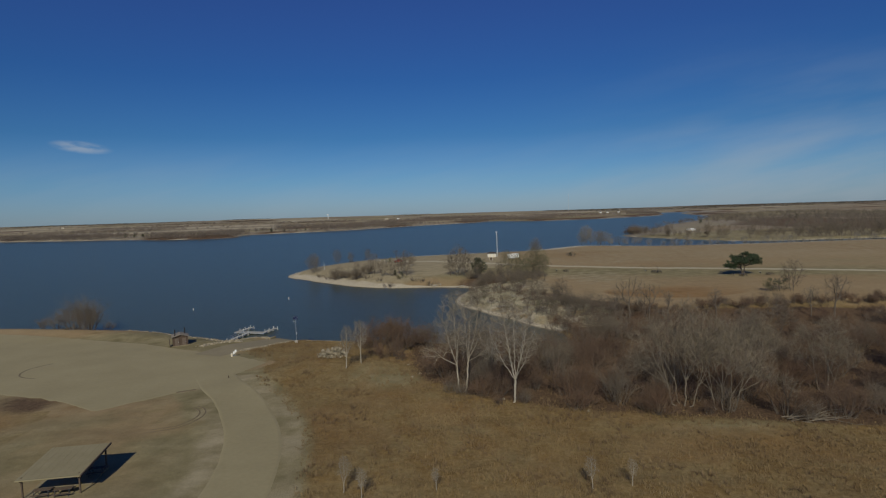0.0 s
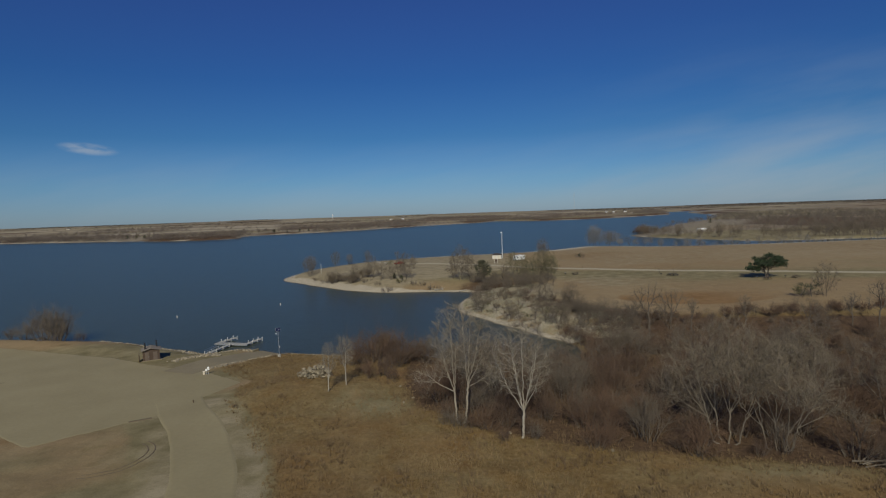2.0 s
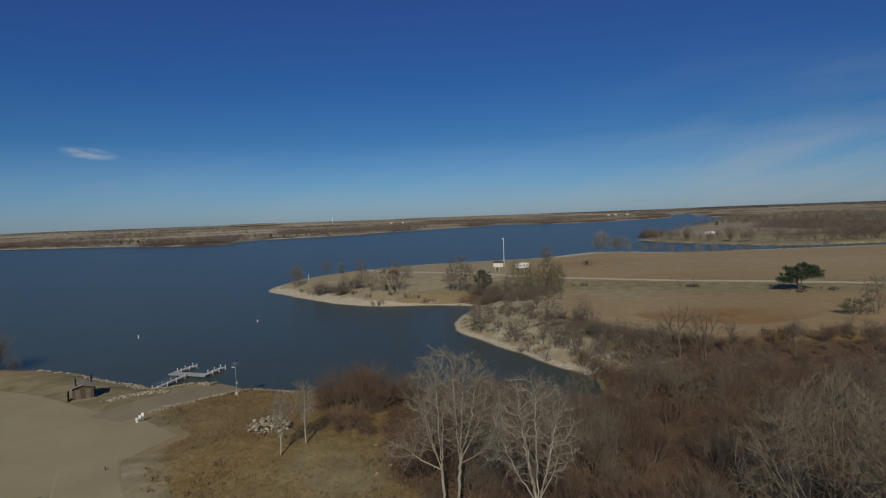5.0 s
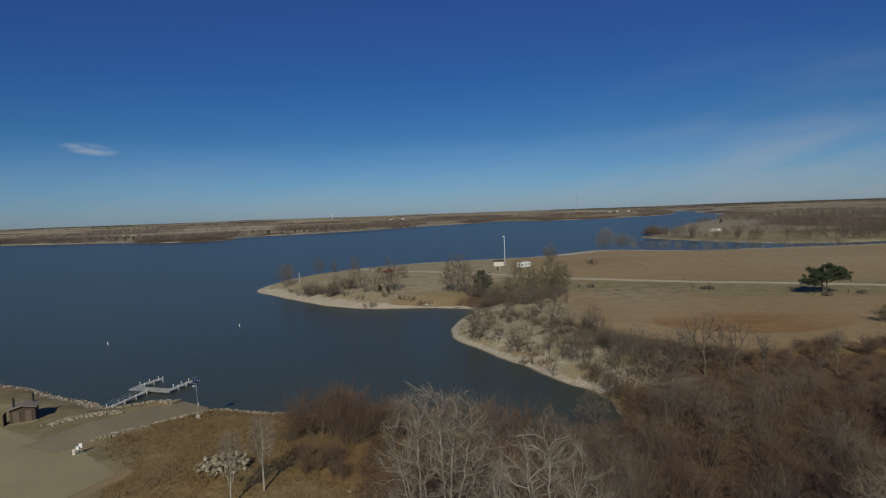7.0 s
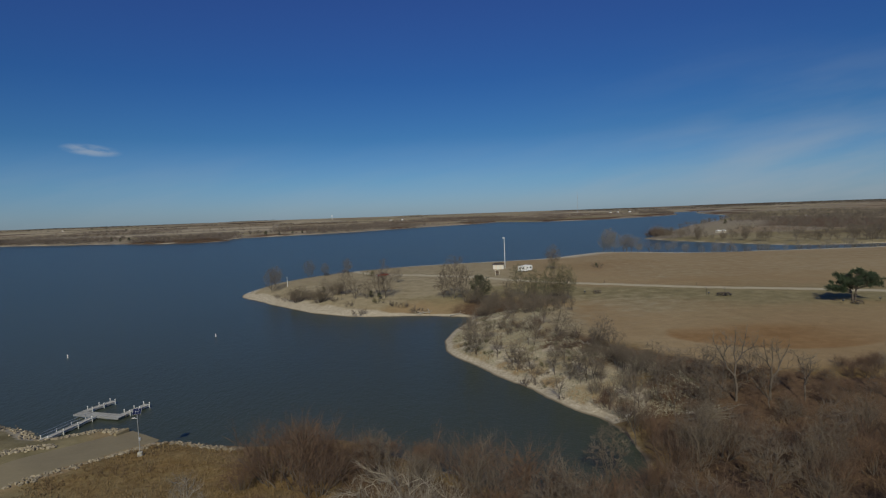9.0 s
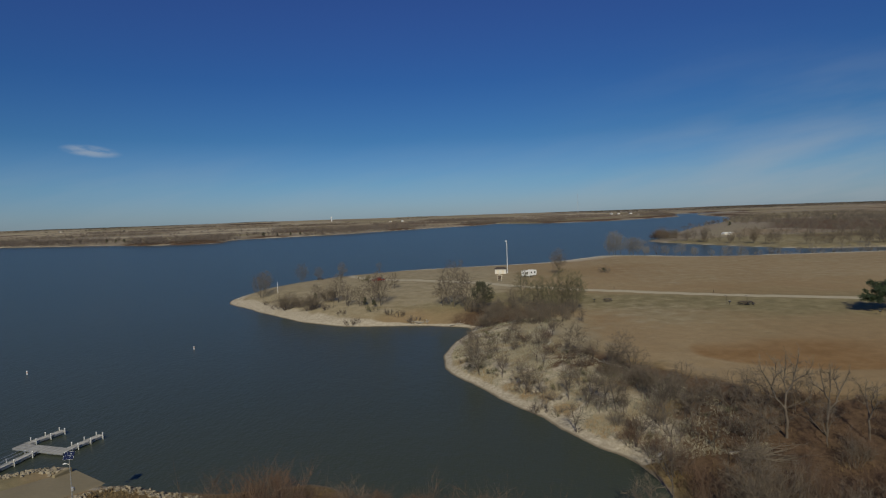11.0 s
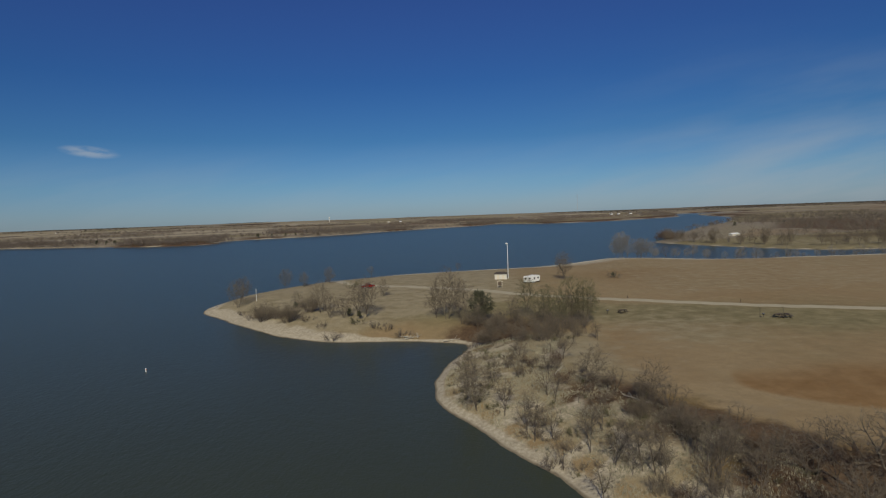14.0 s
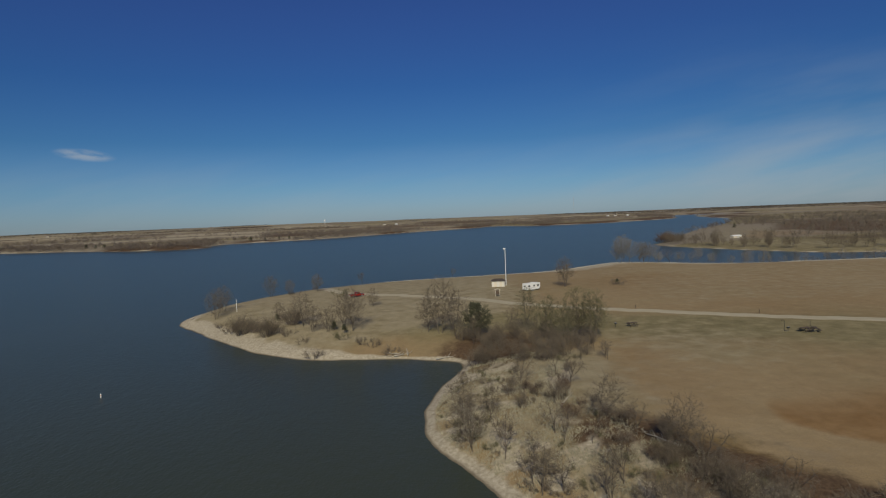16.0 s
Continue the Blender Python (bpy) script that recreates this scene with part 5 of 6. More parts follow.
def round_evergreen(x, y):
    """A rounded olive evergreen on a short forked trunk."""
    rng = seeded(8)
    tree = thing("evergreen_tree", "rounded dark olive evergreen with a pale trunk among bare trees", "tree", stand(x, y, 0, 0.1))
    wood, crown = Shape(), Shape()
    for s in (-1, 1):
        p = Vector((s * 0.15, 0, 0))
        for i in range(5):
            q = p + Vector((s * 0.3 + rng.uniform(-0.2, 0.2), rng.uniform(-0.2, 0.2), 1.7))
            wood.tube(p, q, 0.26 - i * 0.04, 0.22 - i * 0.04, 7)
            p = q
    for i in range(105):
        a, h = rng.uniform(0, 6.28), rng.random()
        out = math.sqrt(max(0, 1 - (h * 2 - 0.9) ** 2 * 0.75)) * rng.uniform(0.3, 1.0)
        c = Vector((math.cos(a) * out * 4.0, math.sin(a) * out * 3.6, 2.6 + h * 6.6))
        wood.tube((c.x * 0.1, c.y * 0.1, c.z * 0.7), c * 1.03, 0.10, 0.03, 4)
        needle_clump(crown, rng, c, rng.uniform(0.5, 0.9), 36)
    part("trunk", wood, M_SNAG_BARK, tree, smooth=True)
    part("crown", crown, M_CEDAR, tree)


def cedar(x, y, tall, wide, seed, label="dark olive eastern red cedar among bare shrubs"):
    rng = seeded(seed)
    tree = thing("cedar_tree", label, "tree", stand(x, y, 0, 0.1), "cedars")
    wood, crown = Shape(), Shape()
    wood.tube((0, 0, 0), (0, 0, tall * 0.9), tall * 0.025, 0.02, 6)
    for i in range(int(20 + tall * 4)):
        h = rng.random() ** 0.8
        a, out = rng.uniform(0, 6.28), wide / 2 * (1 - h) ** 0.6 * rng.uniform(0.5, 1.0)
        c = (math.cos(a) * out, math.sin(a) * out, tall * (0.14 + 0.8 * h))
        wood.tube((0, 0, c[2] * 0.9), c, 0.03, 0.012, 3)
        needle_clump(crown, rng, c, tall * 0.1 + 0.12, 34)
    part("trunk", wood, M_DARK_BARK, tree)
    part("crown", crown, M_CEDAR, tree)


pine_tree(121, 223.5)
for x, y, h, w, s in [(-19.5, 267, 2.6, 1.8, 2), (-23, 270.5, 2.8, 1.6, 3), (-45, 290, 2.4, 2.2, 4), (77, 333, 2.4, 2.0, 6)]:
    cedar(x, y, h, w, s)
round_evergreen(16.8, 255.5)


def scraggly_cedar(x, y):
    rng = seeded(15)
    tree = thing("cedar_tree", "sparse wind-bent cedar with flat tufts on a thin trunk", "tree", stand(x, y, 0, 0.1), "cedars")
    wood, crown = Shape(), Shape()
    wood.tube((0, 0, 0), (-0.3, 0, 2.4), 0.14, 0.1, 6)
    wood.tube((-0.3, 0, 2.4), (0.2, 0, 4.6), 0.1, 0.04, 6)
    for i in range(22):
        c = Vector((rng.uniform(-2.9, 2.2), rng.uniform(-1.6, 1.6), rng.uniform(2.2, 4.6)))
        if c.z > 3.7 and c.x < -1:
            continue
        wood.tube((-0.2, 0, c.z * 0.85), c, 0.05, 0.02, 4)
        needle_clump(crown, rng, c, rng.uniform(0.35, 0.7), 40)
    part("trunk", wood, M_DARK_BARK, tree)
    part("crown", crown, M_CEDAR, tree)


scraggly_cedar(109.5, 180.3)


# ---- far woods ----
def far_woods(name, count, spot, tall, twigs, seed, label, thick, mat, spread=0.3):
    """Many small bare trees, each a stem and a loose crown of twigs."""
    rng = seeded(seed)
    s = Shape()
    pts = []
    while len(pts) < count:
        p = spot(rng)
        if p:
            pts.append(p)
    xy = np.array(pts)
    zs = sample(GZ, xy[:, 0], xy[:, 1])
    for (x, y), z in zip(pts, zs):
        h = tall * rng.uniform(0.45, 1.15)
        base = Vector((x, y, z - 0.2))
        s.tube(base, base + Vector((rng.uniform(-0.5, 0.5), 0, h * 0.6)), h * 0.02, h * 0.011, 3)
        for i in range(twigs):
            a, k, u = rng.uniform(0, 6.28), rng.random(), rng.random() ** 0.5
            out = Vector((math.cos(a), math.sin(a), 0))
            p = base + out * h * spread * u * 0.6 + Vector((0, 0, h * (0.22 + 0.5 * k)))
            s.wisp(p, p + out * h * spread * rng.uniform(0.2, 0.7) + Vector((0, 0, h * rng.uniform(0.08, 0.3))), h * thick, rng)
    plain(name, s, mat, label, "woods", kind="stuff")


def spit_spot(r):
    x, y = r.uniform(205, 1000), 470 + 1050 * r.random() ** 1.3
    d = inland(x, y)
    if d < 3 or (24 < d < 60 + 75 * float(vnoise(x, y, 40, 23)) and x < 470) or (d < 24 and x < 310):
        return None
    return (x, y) if r.random() < (0.22 + 0.8 * sstep(0.42, 0.6, float(fbm(x * 0.4, y, 60, 3)))) * (1.2 - y / 2200) else None


def far_spot(r):
    x, y = r.uniform(-1500, 900), r.uniform(930, 2600)
    d = inland(x, y)
    if d < 2 or (x > 200 and y < 1500 + (x - 200) * 0.8):
        return None
    belt = float(np.interp(x, [-625, -595, -545, -525, -375, -350, -285, -260, -90, -60, 40, 70], [1, 0.1, 0.1, 1, 1, 0.08, 0.08, 0.9, 0.9, 0.35, 0.35, 0.8]))
    k = 0.6 * float(fbm(x * 0.8 + y * 0.6, y * 0.8 - x * 0.6, 150, 5)) + 0.4 * float(fbm(x * 0.6 - y * 0.8, y * 0.6 + x * 0.8, 45, 9))
    near_water = belt * (1.0 if d < 55 else 0.25 if d < 110 else 0.0) * float(sstep(0.36, 0.46, k))
    hedge = 0.16 * (float(parcels(x, y, 310, 150, 3)) < 0.16) * (d > 70) + 0.02 * float(sstep(0.5, 0.56, k))
    return (x, y) if r.random() < near_water + hedge else None


def hill_spot(r):
    x, y = r.uniform(-4200, 4300), 1700 + 3100 * r.random() ** 0.55
    d = inland(x, y)
    if d < 150 or abs(x) > y:
        return None
    k = float(vnoise(x, y * 0.35, 260, 6))
    return (x, y) if k > (0.30 if x > 900 and y > 3200 else 0.66) else None


far_woods("spit_woods", 4600, spit_spot, 10, 24, 1, "bare grey-brown woods on the low spit across the channel", 0.022, M_SPITWOOD, 0.4)
far_woods("far_shore_woods", 8500, far_spot, 9.5, 20, 2, "bare brown woods along the far shore", 0.035, M_FARWOOD, 0.45)
far_woods("horizon_woods", 7500, hill_spot, 5.5, 7, 3, "dark lines of trees near the horizon", 0.2, M_RIDGEWOOD, 1.0)
for x, y, h, w, k in [(-592, 1052, 8, 6, 20), (-572, 1046, 7, 6, 21), (-548, 1030, 8, 7, 22), (-345, 1140, 9, 7, 23), (-322, 1152, 7, 6, 24), (-300, 1166, 7, 6, 25), (-285, 1180, 6, 5, 26), (640, 1000, 8, 7, 27), (420, 900, 7, 6, 28)]:
    cedar(x, y, h, w, k, "dark cedar in a field on the far shore")


# ---- grasses ----
def grass_field(name, count, spot, tall, mat, seed, label, blades=5):
    rng = seeded(seed)
    pts = []
    while len(pts) < count:
        batch_x, batch_y = np.array([rng.uniform(*spot[0]) for i in range(4000)]), np.array([rng.uniform(*spot[1]) for i in range(4000)])
        keep = spot[2](batch_x, batch_y) > np.array([rng.random() for i in range(4000)])
        pts += list(zip(batch_x[keep], batch_y[keep]))
    pts = np.array(pts[:count])
    zs = sample(GZ, pts[:, 0], pts[:, 1])
    s = Shape()
    for (x, y), z in zip(pts, zs):
        h = tall * rng.uniform(0.4, 1.1)
        for i in range(blades):
            a = rng.uniform(0, 6.28)
            bx, by = x + math.cos(a) * 0.12, y + math.sin(a) * 0.12
            w = rng.uniform(0.02, 0.045)
            lean = rng.uniform(0.15, 0.55) * h
            k = rng.uniform(0.6, 1)
            s.add([(bx - math.sin(a) * w, by + math.cos(a) * w, z - 0.05), (bx + math.sin(a) * w, by - math.cos(a) * w, z - 0.05), (bx + math.cos(a) * lean, by + math.sin(a) * lean, z + h * k)], [(0, 1, 2)])
    plain(name, s, mat, label, "grass", kind="stuff")


def open_weeds(x, y):
    return weeds_zone(x, y) * (1 - sstep(-1, 4, thicket_depth(x, y))) * (inland(x, y) > 1.5) * (0.25 + 0.75 * sstep(0.35, 0.6, fbm(x, y, 5, 31)))


def dark_clumps(x, y):
    return weeds_zone(x, y) * (inland(x, y) > 1.5) * sstep(0.56, 0.66, fbm(x, y, 4.2, 71))


def bank_grass(x, y):
    d = inland(x, y)
    return (d > 2) * (d < 24) * (x > 0) * (0.15 + 0.85 * sstep(0.4, 0.6, fbm(x, y, 4, 33)))


def floor_weeds(x, y):
    return (thicket_depth(x, y) > -2) * (inland(x, y) > 1) * 0.8


grass_field("tall_weeds", 30000, ((-48, 90), (52, 152), open_weeds), 0.42, M_GRASS, 3, "uncut brown prairie grass")
grass_field("weed_clumps", 4000, ((-48, 90), (56, 152), dark_clumps), 0.8, M_FORB, 8, "clumps of dark dead forbs in the grass", 9)
grass_field("thicket_weeds", 9000, ((-12, 110), (66, 158), floor_weeds), 0.7, M_LITTER, 4, "brown weeds under the thicket")
grass_field("bank_grass", 19000, ((4, 48), (150, 238), bank_grass), 0.42, M_REED, 5, "pale dry grass tufts on the sandy bank")


# ---- stones ----
def stone_mesh(seed):
    rng = seeded(seed)
    bm = bmesh.new()
    for i in range(16):
        d = Vector((rng.gauss(0, 1), rng.gauss(0, 1), rng.gauss(0, 1))).normalized()
        bm.verts.new((d.x * 0.6 * rng.uniform(0.8, 1.1), d.y * 0.45 * rng.uniform(0.8, 1.1), d.z * 0.36 * rng.uniform(0.8, 1.1)))
    bmesh.ops.convex_hull(bm, input=bm.verts)
    loose = [v for v in bm.verts if not v.link_faces]
    bmesh.ops.delete(bm, geom=loose, context="VERTS")
    me = bpy.data.meshes.new("stone")
    bm.to_mesh(me)
    bm.free()
    me.materials.append(M_STONE)
    return me


STONES = [stone_mesh(i) for i in range(6)]


def riprap(label, line, width, count, size, seed, pile=0.0):
    rng = seeded(seed)
    line = spline(line, 6)
    base = thing("riprap", label, "stones")
    for i in range(count):
        k = rng.uniform(0, len(line) - 1.001)
        j = int(k)
        p = line[j] * (1 - k + j) + line[j + 1] * (k - j)
        x, y = p[0] + rng.gauss(0, width / 2), p[1] + rng.gauss(0, width / 2)
        ob = new("stone", rng.choice(STONES))
        ob.parent = base
        f = size * rng.uniform(0.55, 1.3)
        ob.matrix_world = pose(x, y, max(ground_at(x, y), -0.2) + 0.1 * f + pile * rng.random() * math.exp(-((x - p[0]) ** 2 + (y - p[1]) ** 2) / width ** 2), rng.uniform(-25, 25), rng.uniform(-25, 25), rng.uniform(0, 360)) @ Matrix.Scale(f, 4)


riprap("broken limestone riprap along the lake edge", [(-96, 168.5), (-78, 160.5), (-66, 155.3), (-61.5, 152.2)], 1.5, 260, 0.55, 1)
riprap("limestone riprap bank beside the dock", [(-58, 150.6), (-55, 151.8), (-52, 153.4), (-48.6, 154)], 1.6, 230, 0.6, 2)
riprap("row of limestone blocks beside the ramp", [(-61.4, 139.2), (-59.4, 142), (-56.5, 144.4), (-53.6, 145.6)], 1.1, 170, 0.65, 3)
riprap("limestone riprap along the ramp's edge", [(-49, 132.5), (-45.5, 137.5), (-42, 141.5), (-39.5, 145)], 1.1, 230, 0.55, 4)
riprap("limestone riprap on the point", [(-38, 148), (-33, 146.5), (-29, 145), (-25, 144)], 1.2, 170, 0.55, 5)
riprap("heap of pale rubble on the weedy slope", [(-25.4, 116.0), (-22.6, 117.6)], 1.9, 280, 0.6, 6, 1.9)


def shore_rubble():
    """A low ridge of small pale stones on the crest of the back shore."""
    r = seeded(61)
    s = Shape()
    made = 0
    while made < 2600:
        x, y = r.uniform(-30, 430), r.uniform(378, 446)
        if not 13.0 < inland(x, y) < 17.5 or vnoise(x, 0, 26, 3) + 0.3 * r.random() < 0.45:
            continue
        made += 1
        z, f = ground_at(x, y), r.uniform(0.12, 0.27)
        ring = [(x + math.cos(a) * f * r.uniform(0.8, 1.3), y + math.sin(a) * f * r.uniform(0.7, 1.0)) for a in (0.2, 1.5, 2.9, 4.2, 5.3)]
        top = [(x + (p[0] - x) * 0.6, y + (p[1] - y) * 0.6, z + f * r.uniform(0.7, 1.0)) for p in ring]
        s.add([(*p, z - 0.1) for p in ring] + top, [(i, (i + 1) % 5, 5 + (i + 1) % 5, 5 + i) for i in range(5)] + [(5, 6, 7, 8, 9)])
    plain("shore_rubble", s, M_RUBBLE, "pale stone rubble along the crest of the shore", "stones", kind="stuff")


M_RUBBLE = material("pale_rubble", [(0.34, 0.305, 0.235), (0.52, 0.475, 0.385)], 0.5, 0.9, island=True)
shore_rubble()
for i, (x, y) in enumerate([(-7.6, 112), (-5, 105.5), (-6.4, 103), (9.2, 90), (-10.5, 118), (21.5, 83.8), (-3.4, 119)]):
    ob = tagged(new("field_stone", STONES[i % 6]), "loose pale stone lying in the weeds", "stone", "loose stones")
    ob.matrix_world = stand(x, y, i * 50, -0.12) @ Matrix.Scale(0.55, 4)


def brush_pile(x, y, seed, label):
    """A heap of fallen dead limbs."""
    r = seeded(seed)
    base = thing("brush_pile", label, "dead branches", stand(x, y))
    s = Shape()
    for i in range(16):
        a, long = r.uniform(-0.5, 0.9), r.uniform(2.5, 6)
        p = Vector((r.uniform(-2.5, 2.5), r.uniform(-1, 1), r.uniform(0, 0.5)))
        d = Vector((math.cos(a), -math.sin(a), r.uniform(0.0, 0.55)))
        for k in range(4):
            q = p + d * long / 4
            s.tube(p, q, 0.11 - k * 0.024, 0.09 - k * 0.024, 5)
            for m in range(2):
                w = (d + Vector((r.uniform(-1, 1), r.uniform(-1, 1), r.uniform(-0.1, 0.8)))).normalized()
                s.spike(q, q + w * r.uniform(0.5, 1.5), 0.03)
            p, d = q, (d + Vector((r.uniform(-0.3, 0.3), r.uniform(-0.3, 0.3), r.uniform(-0.2, 0.1)))).normalized()
    tagged(part("branch_tangle", s, M_SNAG_BARK, base), kind="stuff")


M_LOG = material("bleached_driftwood", [(0.30, 0.27, 0.22), (0.48, 0.44, 0.37)], 1.4, 0.9, bump=0.4)
brush_pile(50, 77.5, 1, "tangled heap of fallen dead limbs at the brush's edge")
brush_pile(45, 148.5, 2, "bleached fallen limbs on the brown bank")
brush_pile(-117, 173, 3, "dark fallen limbs by the lake edge")


# ---- built things: materials ----
M_WOOD = material("grey_deck_boards", [(0.27, 0.265, 0.245), (0.42, 0.415, 0.385)], 1.5, 0.85, bump=0.3, bump_scale=20, objects=True)
M_STEEL = material("galvanised_steel", [(0.48, 0.49, 0.50), (0.62, 0.63, 0.64)], 2.0, 0.45, 0.7)
M_PILE = material("pale_plastic_pile", [(0.46, 0.46, 0.44), (0.60, 0.60, 0.57)], 1.4, 0.6)
M_WHITE = material("white_paint", [(0.70, 0.70, 0.68), (0.82, 0.82, 0.80)], 1.2, 0.5)
M_BROWN = material("brown_block_wall", [(0.060, 0.040, 0.028), (0.100, 0.067, 0.048)], 1.8, 0.9, bump=0.4, bump_scale=14)
M_ROOF = material("grey_brown_shingles", [(0.17, 0.143, 0.115), (0.25, 0.214, 0.172)], 1.6, 0.9, bump=0.4, bump_scale=10)
M_DOOR = material("dull_brown_door_paint", [(0.105, 0.078, 0.060), (0.145, 0.110, 0.086)], 1.2, 0.6)
M_DARKROOF = material("dark_shingles", [(0.045, 0.036, 0.032), (0.085, 0.068, 0.058)], 1.6, 0.9, bump=0.3)
M_BLACK = material("black_plastic", [(0.015, 0.015, 0.016), (0.03, 0.03, 0.032)], 2.0, 0.5)
M_PANEL = material("solar_cells", [(0.008, 0.012, 0.035), (0.015, 0.022, 0.06)], 3.0, 0.15)
M_TAN = material("tan_render", [(0.54, 0.48, 0.38), (0.66, 0.60, 0.49)], 0.9, 0.85, bump=0.2)
M_CREAM = material("cream_metal_roof", [(0.198, 0.168, 0.094), (0.252, 0.217, 0.128)], 0.5, 0.8, bump=0.1)
M_CREAMWALL = material("cream_block_wall", [(0.54, 0.515, 0.46), (0.65, 0.625, 0.57)], 1.0, 0.85, bump=0.2)
M_REDPAINT = material("red_car_paint", [(0.20, 0.014, 0.010), (0.25, 0.018, 0.013)], 1.0, 0.25)
M_GLASS = material("dark_glass", [(0.012, 0.014, 0.016), (0.022, 0.024, 0.027)], 1.0, 0.06)
M_RUBBER = material("tyre_rubber", [(0.018, 0.018, 0.018), (0.035, 0.034, 0.033)], 3.0, 0.9)
M_TABLE = material("weathered_brown_planks", [(0.060, 0.042, 0.030), (0.115, 0.082, 0.058)], 2.0, 0.85, bump=0.3)
M_CONCRETE = material("concrete", [(0.36, 0.34, 0.29), (0.48, 0.455, 0.40)], 0.8, 0.9, bump=0.3)
M_ORANGE = material("orange_band", [(0.55, 0.16, 0.03), (0.65, 0.20, 0.04)], 2.0, 0.5)


# ---- boat dock ----
def dock():
    base = thing("boat_dock", "grey wooden boat dock with two fingers and white-capped posts", "dock", pose(0, 0, 0.55))
    plank_meshes = {}

    def deck(name, a, b, wide):
        a, b = Vector((*a, 0)), Vector((*b, 0))
        way = (b - a).normalized()
        side = Vector((-way.y, way.x, 0))
        turn = math.degrees(math.atan2(way.y, way.x))
        frame_shape = Shape()
        for s in (-1, 1):
            c = (a + b) / 2 + side * s * (wide / 2 - 0.06)
            frame_shape.box((c.x, c.y, -0.2), ((b - a).length, 0.1, 0.26), pose(0, 0, 0, 0, 0, turn))
        for i in range(int((b - a).length / 2)):
            c = a + way * (i * 2 + 1)
            frame_shape.box((c.x, c.y, -0.3), (1.1, wide * 0.8, 0.3), pose(0, 0, 0, 0, 0, turn))
        body = part(name, frame_shape, M_STEEL, base, "grey deck section on floats")
        if wide not in plank_meshes:
            plank_meshes[wide] = Shape().box((0, 0, 0), (0.36, wide, 0.05), None, 0.012).mesh("plank", M_WOOD)
        n = int((b - a).length / 0.4)
        for i in range(n):
            ob = new("plank", plank_meshes[wide])
            ob.parent = body
            c = a + way * (i + 0.5) * (b - a).length / n
            ob.matrix_local = pose(c.x, c.y, -0.03, 0, 0, turn)
        return a, b, way, side

    post = Shape().tube((0, 0, -1.8), (0, 0, 0.42), 0.08, 0.08, 10, True).mesh("post", M_PILE)
    cap = Shape().lathe([(0.095, 0), (0.095, 0.08), (0.04, 0.12)], 10).mesh("cap", M_WHITE)

    def posts(a, b, wide, n, both=True):
        a, b = Vector((*a, 0)), Vector((*b, 0))
        way = (b - a).normalized()
        side = Vector((-way.y, way.x, 0))
        for i in range(n):
            c = a + (b - a) * (i / (n - 1))
            for s in ((-1, 1) if both else (1,)):
                q = c + side * s * (wide / 2 + 0.08)
                p = new("post", post)
                p.parent = base
                p.matrix_local = pose(q.x, q.y, 0)
                k = new("cap", cap)
                k.parent = p
                k.matrix_local = pose(0, 0, 0.4)

    deck("gangway", (-58.9, 150.6), (-56.9, 160.6), 1.2)
    deck("walkway", (-61.3, 162.7), (-51.7, 160.1), 1.8)
    deck("finger", (-60.5, 163.5), (-58.3, 168.8), 1.2)
    deck("finger", (-52.2, 161.2), (-50.5, 166.3), 1.2)
    posts((-58.8, 151.0), (-57.1, 159.4), 1.2, 4)
    posts((-60.1, 164.4), (-58.4, 168.5), 1.2, 3)
    posts((-51.9, 162.0), (-50.6, 166.0), 1.2, 3)
    for s in (-1, 1):
        rail = Shape()
        for h in (0.45, 0.85):
            rail.tube((-58.8 + s * 0.62, 151.0 - s * 0.12, h), (-57.1 + s * 0.62, 159.4 - s * 0.12, h), 0.03, 0.03, 6)
        part("handrail", rail, M_STEEL, base, "low galvanised handrail")


dock()


plain("ramp_abutment", Shape().box((0, 0, 0.1), (0.5, 2.6, 1.2), None, 0.08), M_RAMP, "weathered concrete abutment beside the boat ramp", "abutment", m=pose(-47.6, 152.9, 0.0, 0, 0, -18))


# ---- solar lamp by the ramp ----
def solar_lamp(x, y):
    base = thing("solar_lamp", "pale steel solar lamp post on a concrete footing by the ramp", "lamp post", stand(x, y, 10))
    part("footing", Shape().lathe([(0.34, -0.3), (0.34, 0.55), (0.3, 0.6)], 12), M_CONCRETE, base, "pale concrete footing")
    part("pole", Shape().tube((0, 0, 0.55), (0, 0, 6.0), 0.055, 0.042, 8, True), M_STEEL, base)
    part("arm", Shape().tube((0, 0, 5.3), (-0.4, 0, 5.45), 0.03, 0.028, 6, True), M_WHITE, base)
    part("lamp_head", Shape().box((-0.5, 0, 5.46), (0.36, 0.2, 0.1), None, 0.04), M_WHITE, base)
    panel = part("solar_panel", Shape().box((0, 0, 6.35), (1.1, 0.06, 0.9), pose(0, 0, 0, -38), 0.01), M_PANEL, base, "dark blue solar panel")
    grid = Shape()
    for k in range(4):
        grid.box((-0.54 + k * 0.36, 0, 6.35), (0.016, 0.07, 0.91), pose(0, 0, 0, -38), 0.004)
    for k in (-0.44, 0, 0.44):
        grid.box((0, k * math.sin(radians(38)), 6.35 + k * math.cos(radians(38))), (1.1, 0.07, 0.016), pose(0, 0, 0, -38), 0.004)
    part("panel_frame", grid, M_STEEL, panel, "thin pale frame between the cells")
    part("battery_box", Shape().box((0.12, 0, 2.4), (0.3, 0.28, 0.45), None, 0.03), M_STEEL, base)


solar_lamp(-37.7, 140.6)


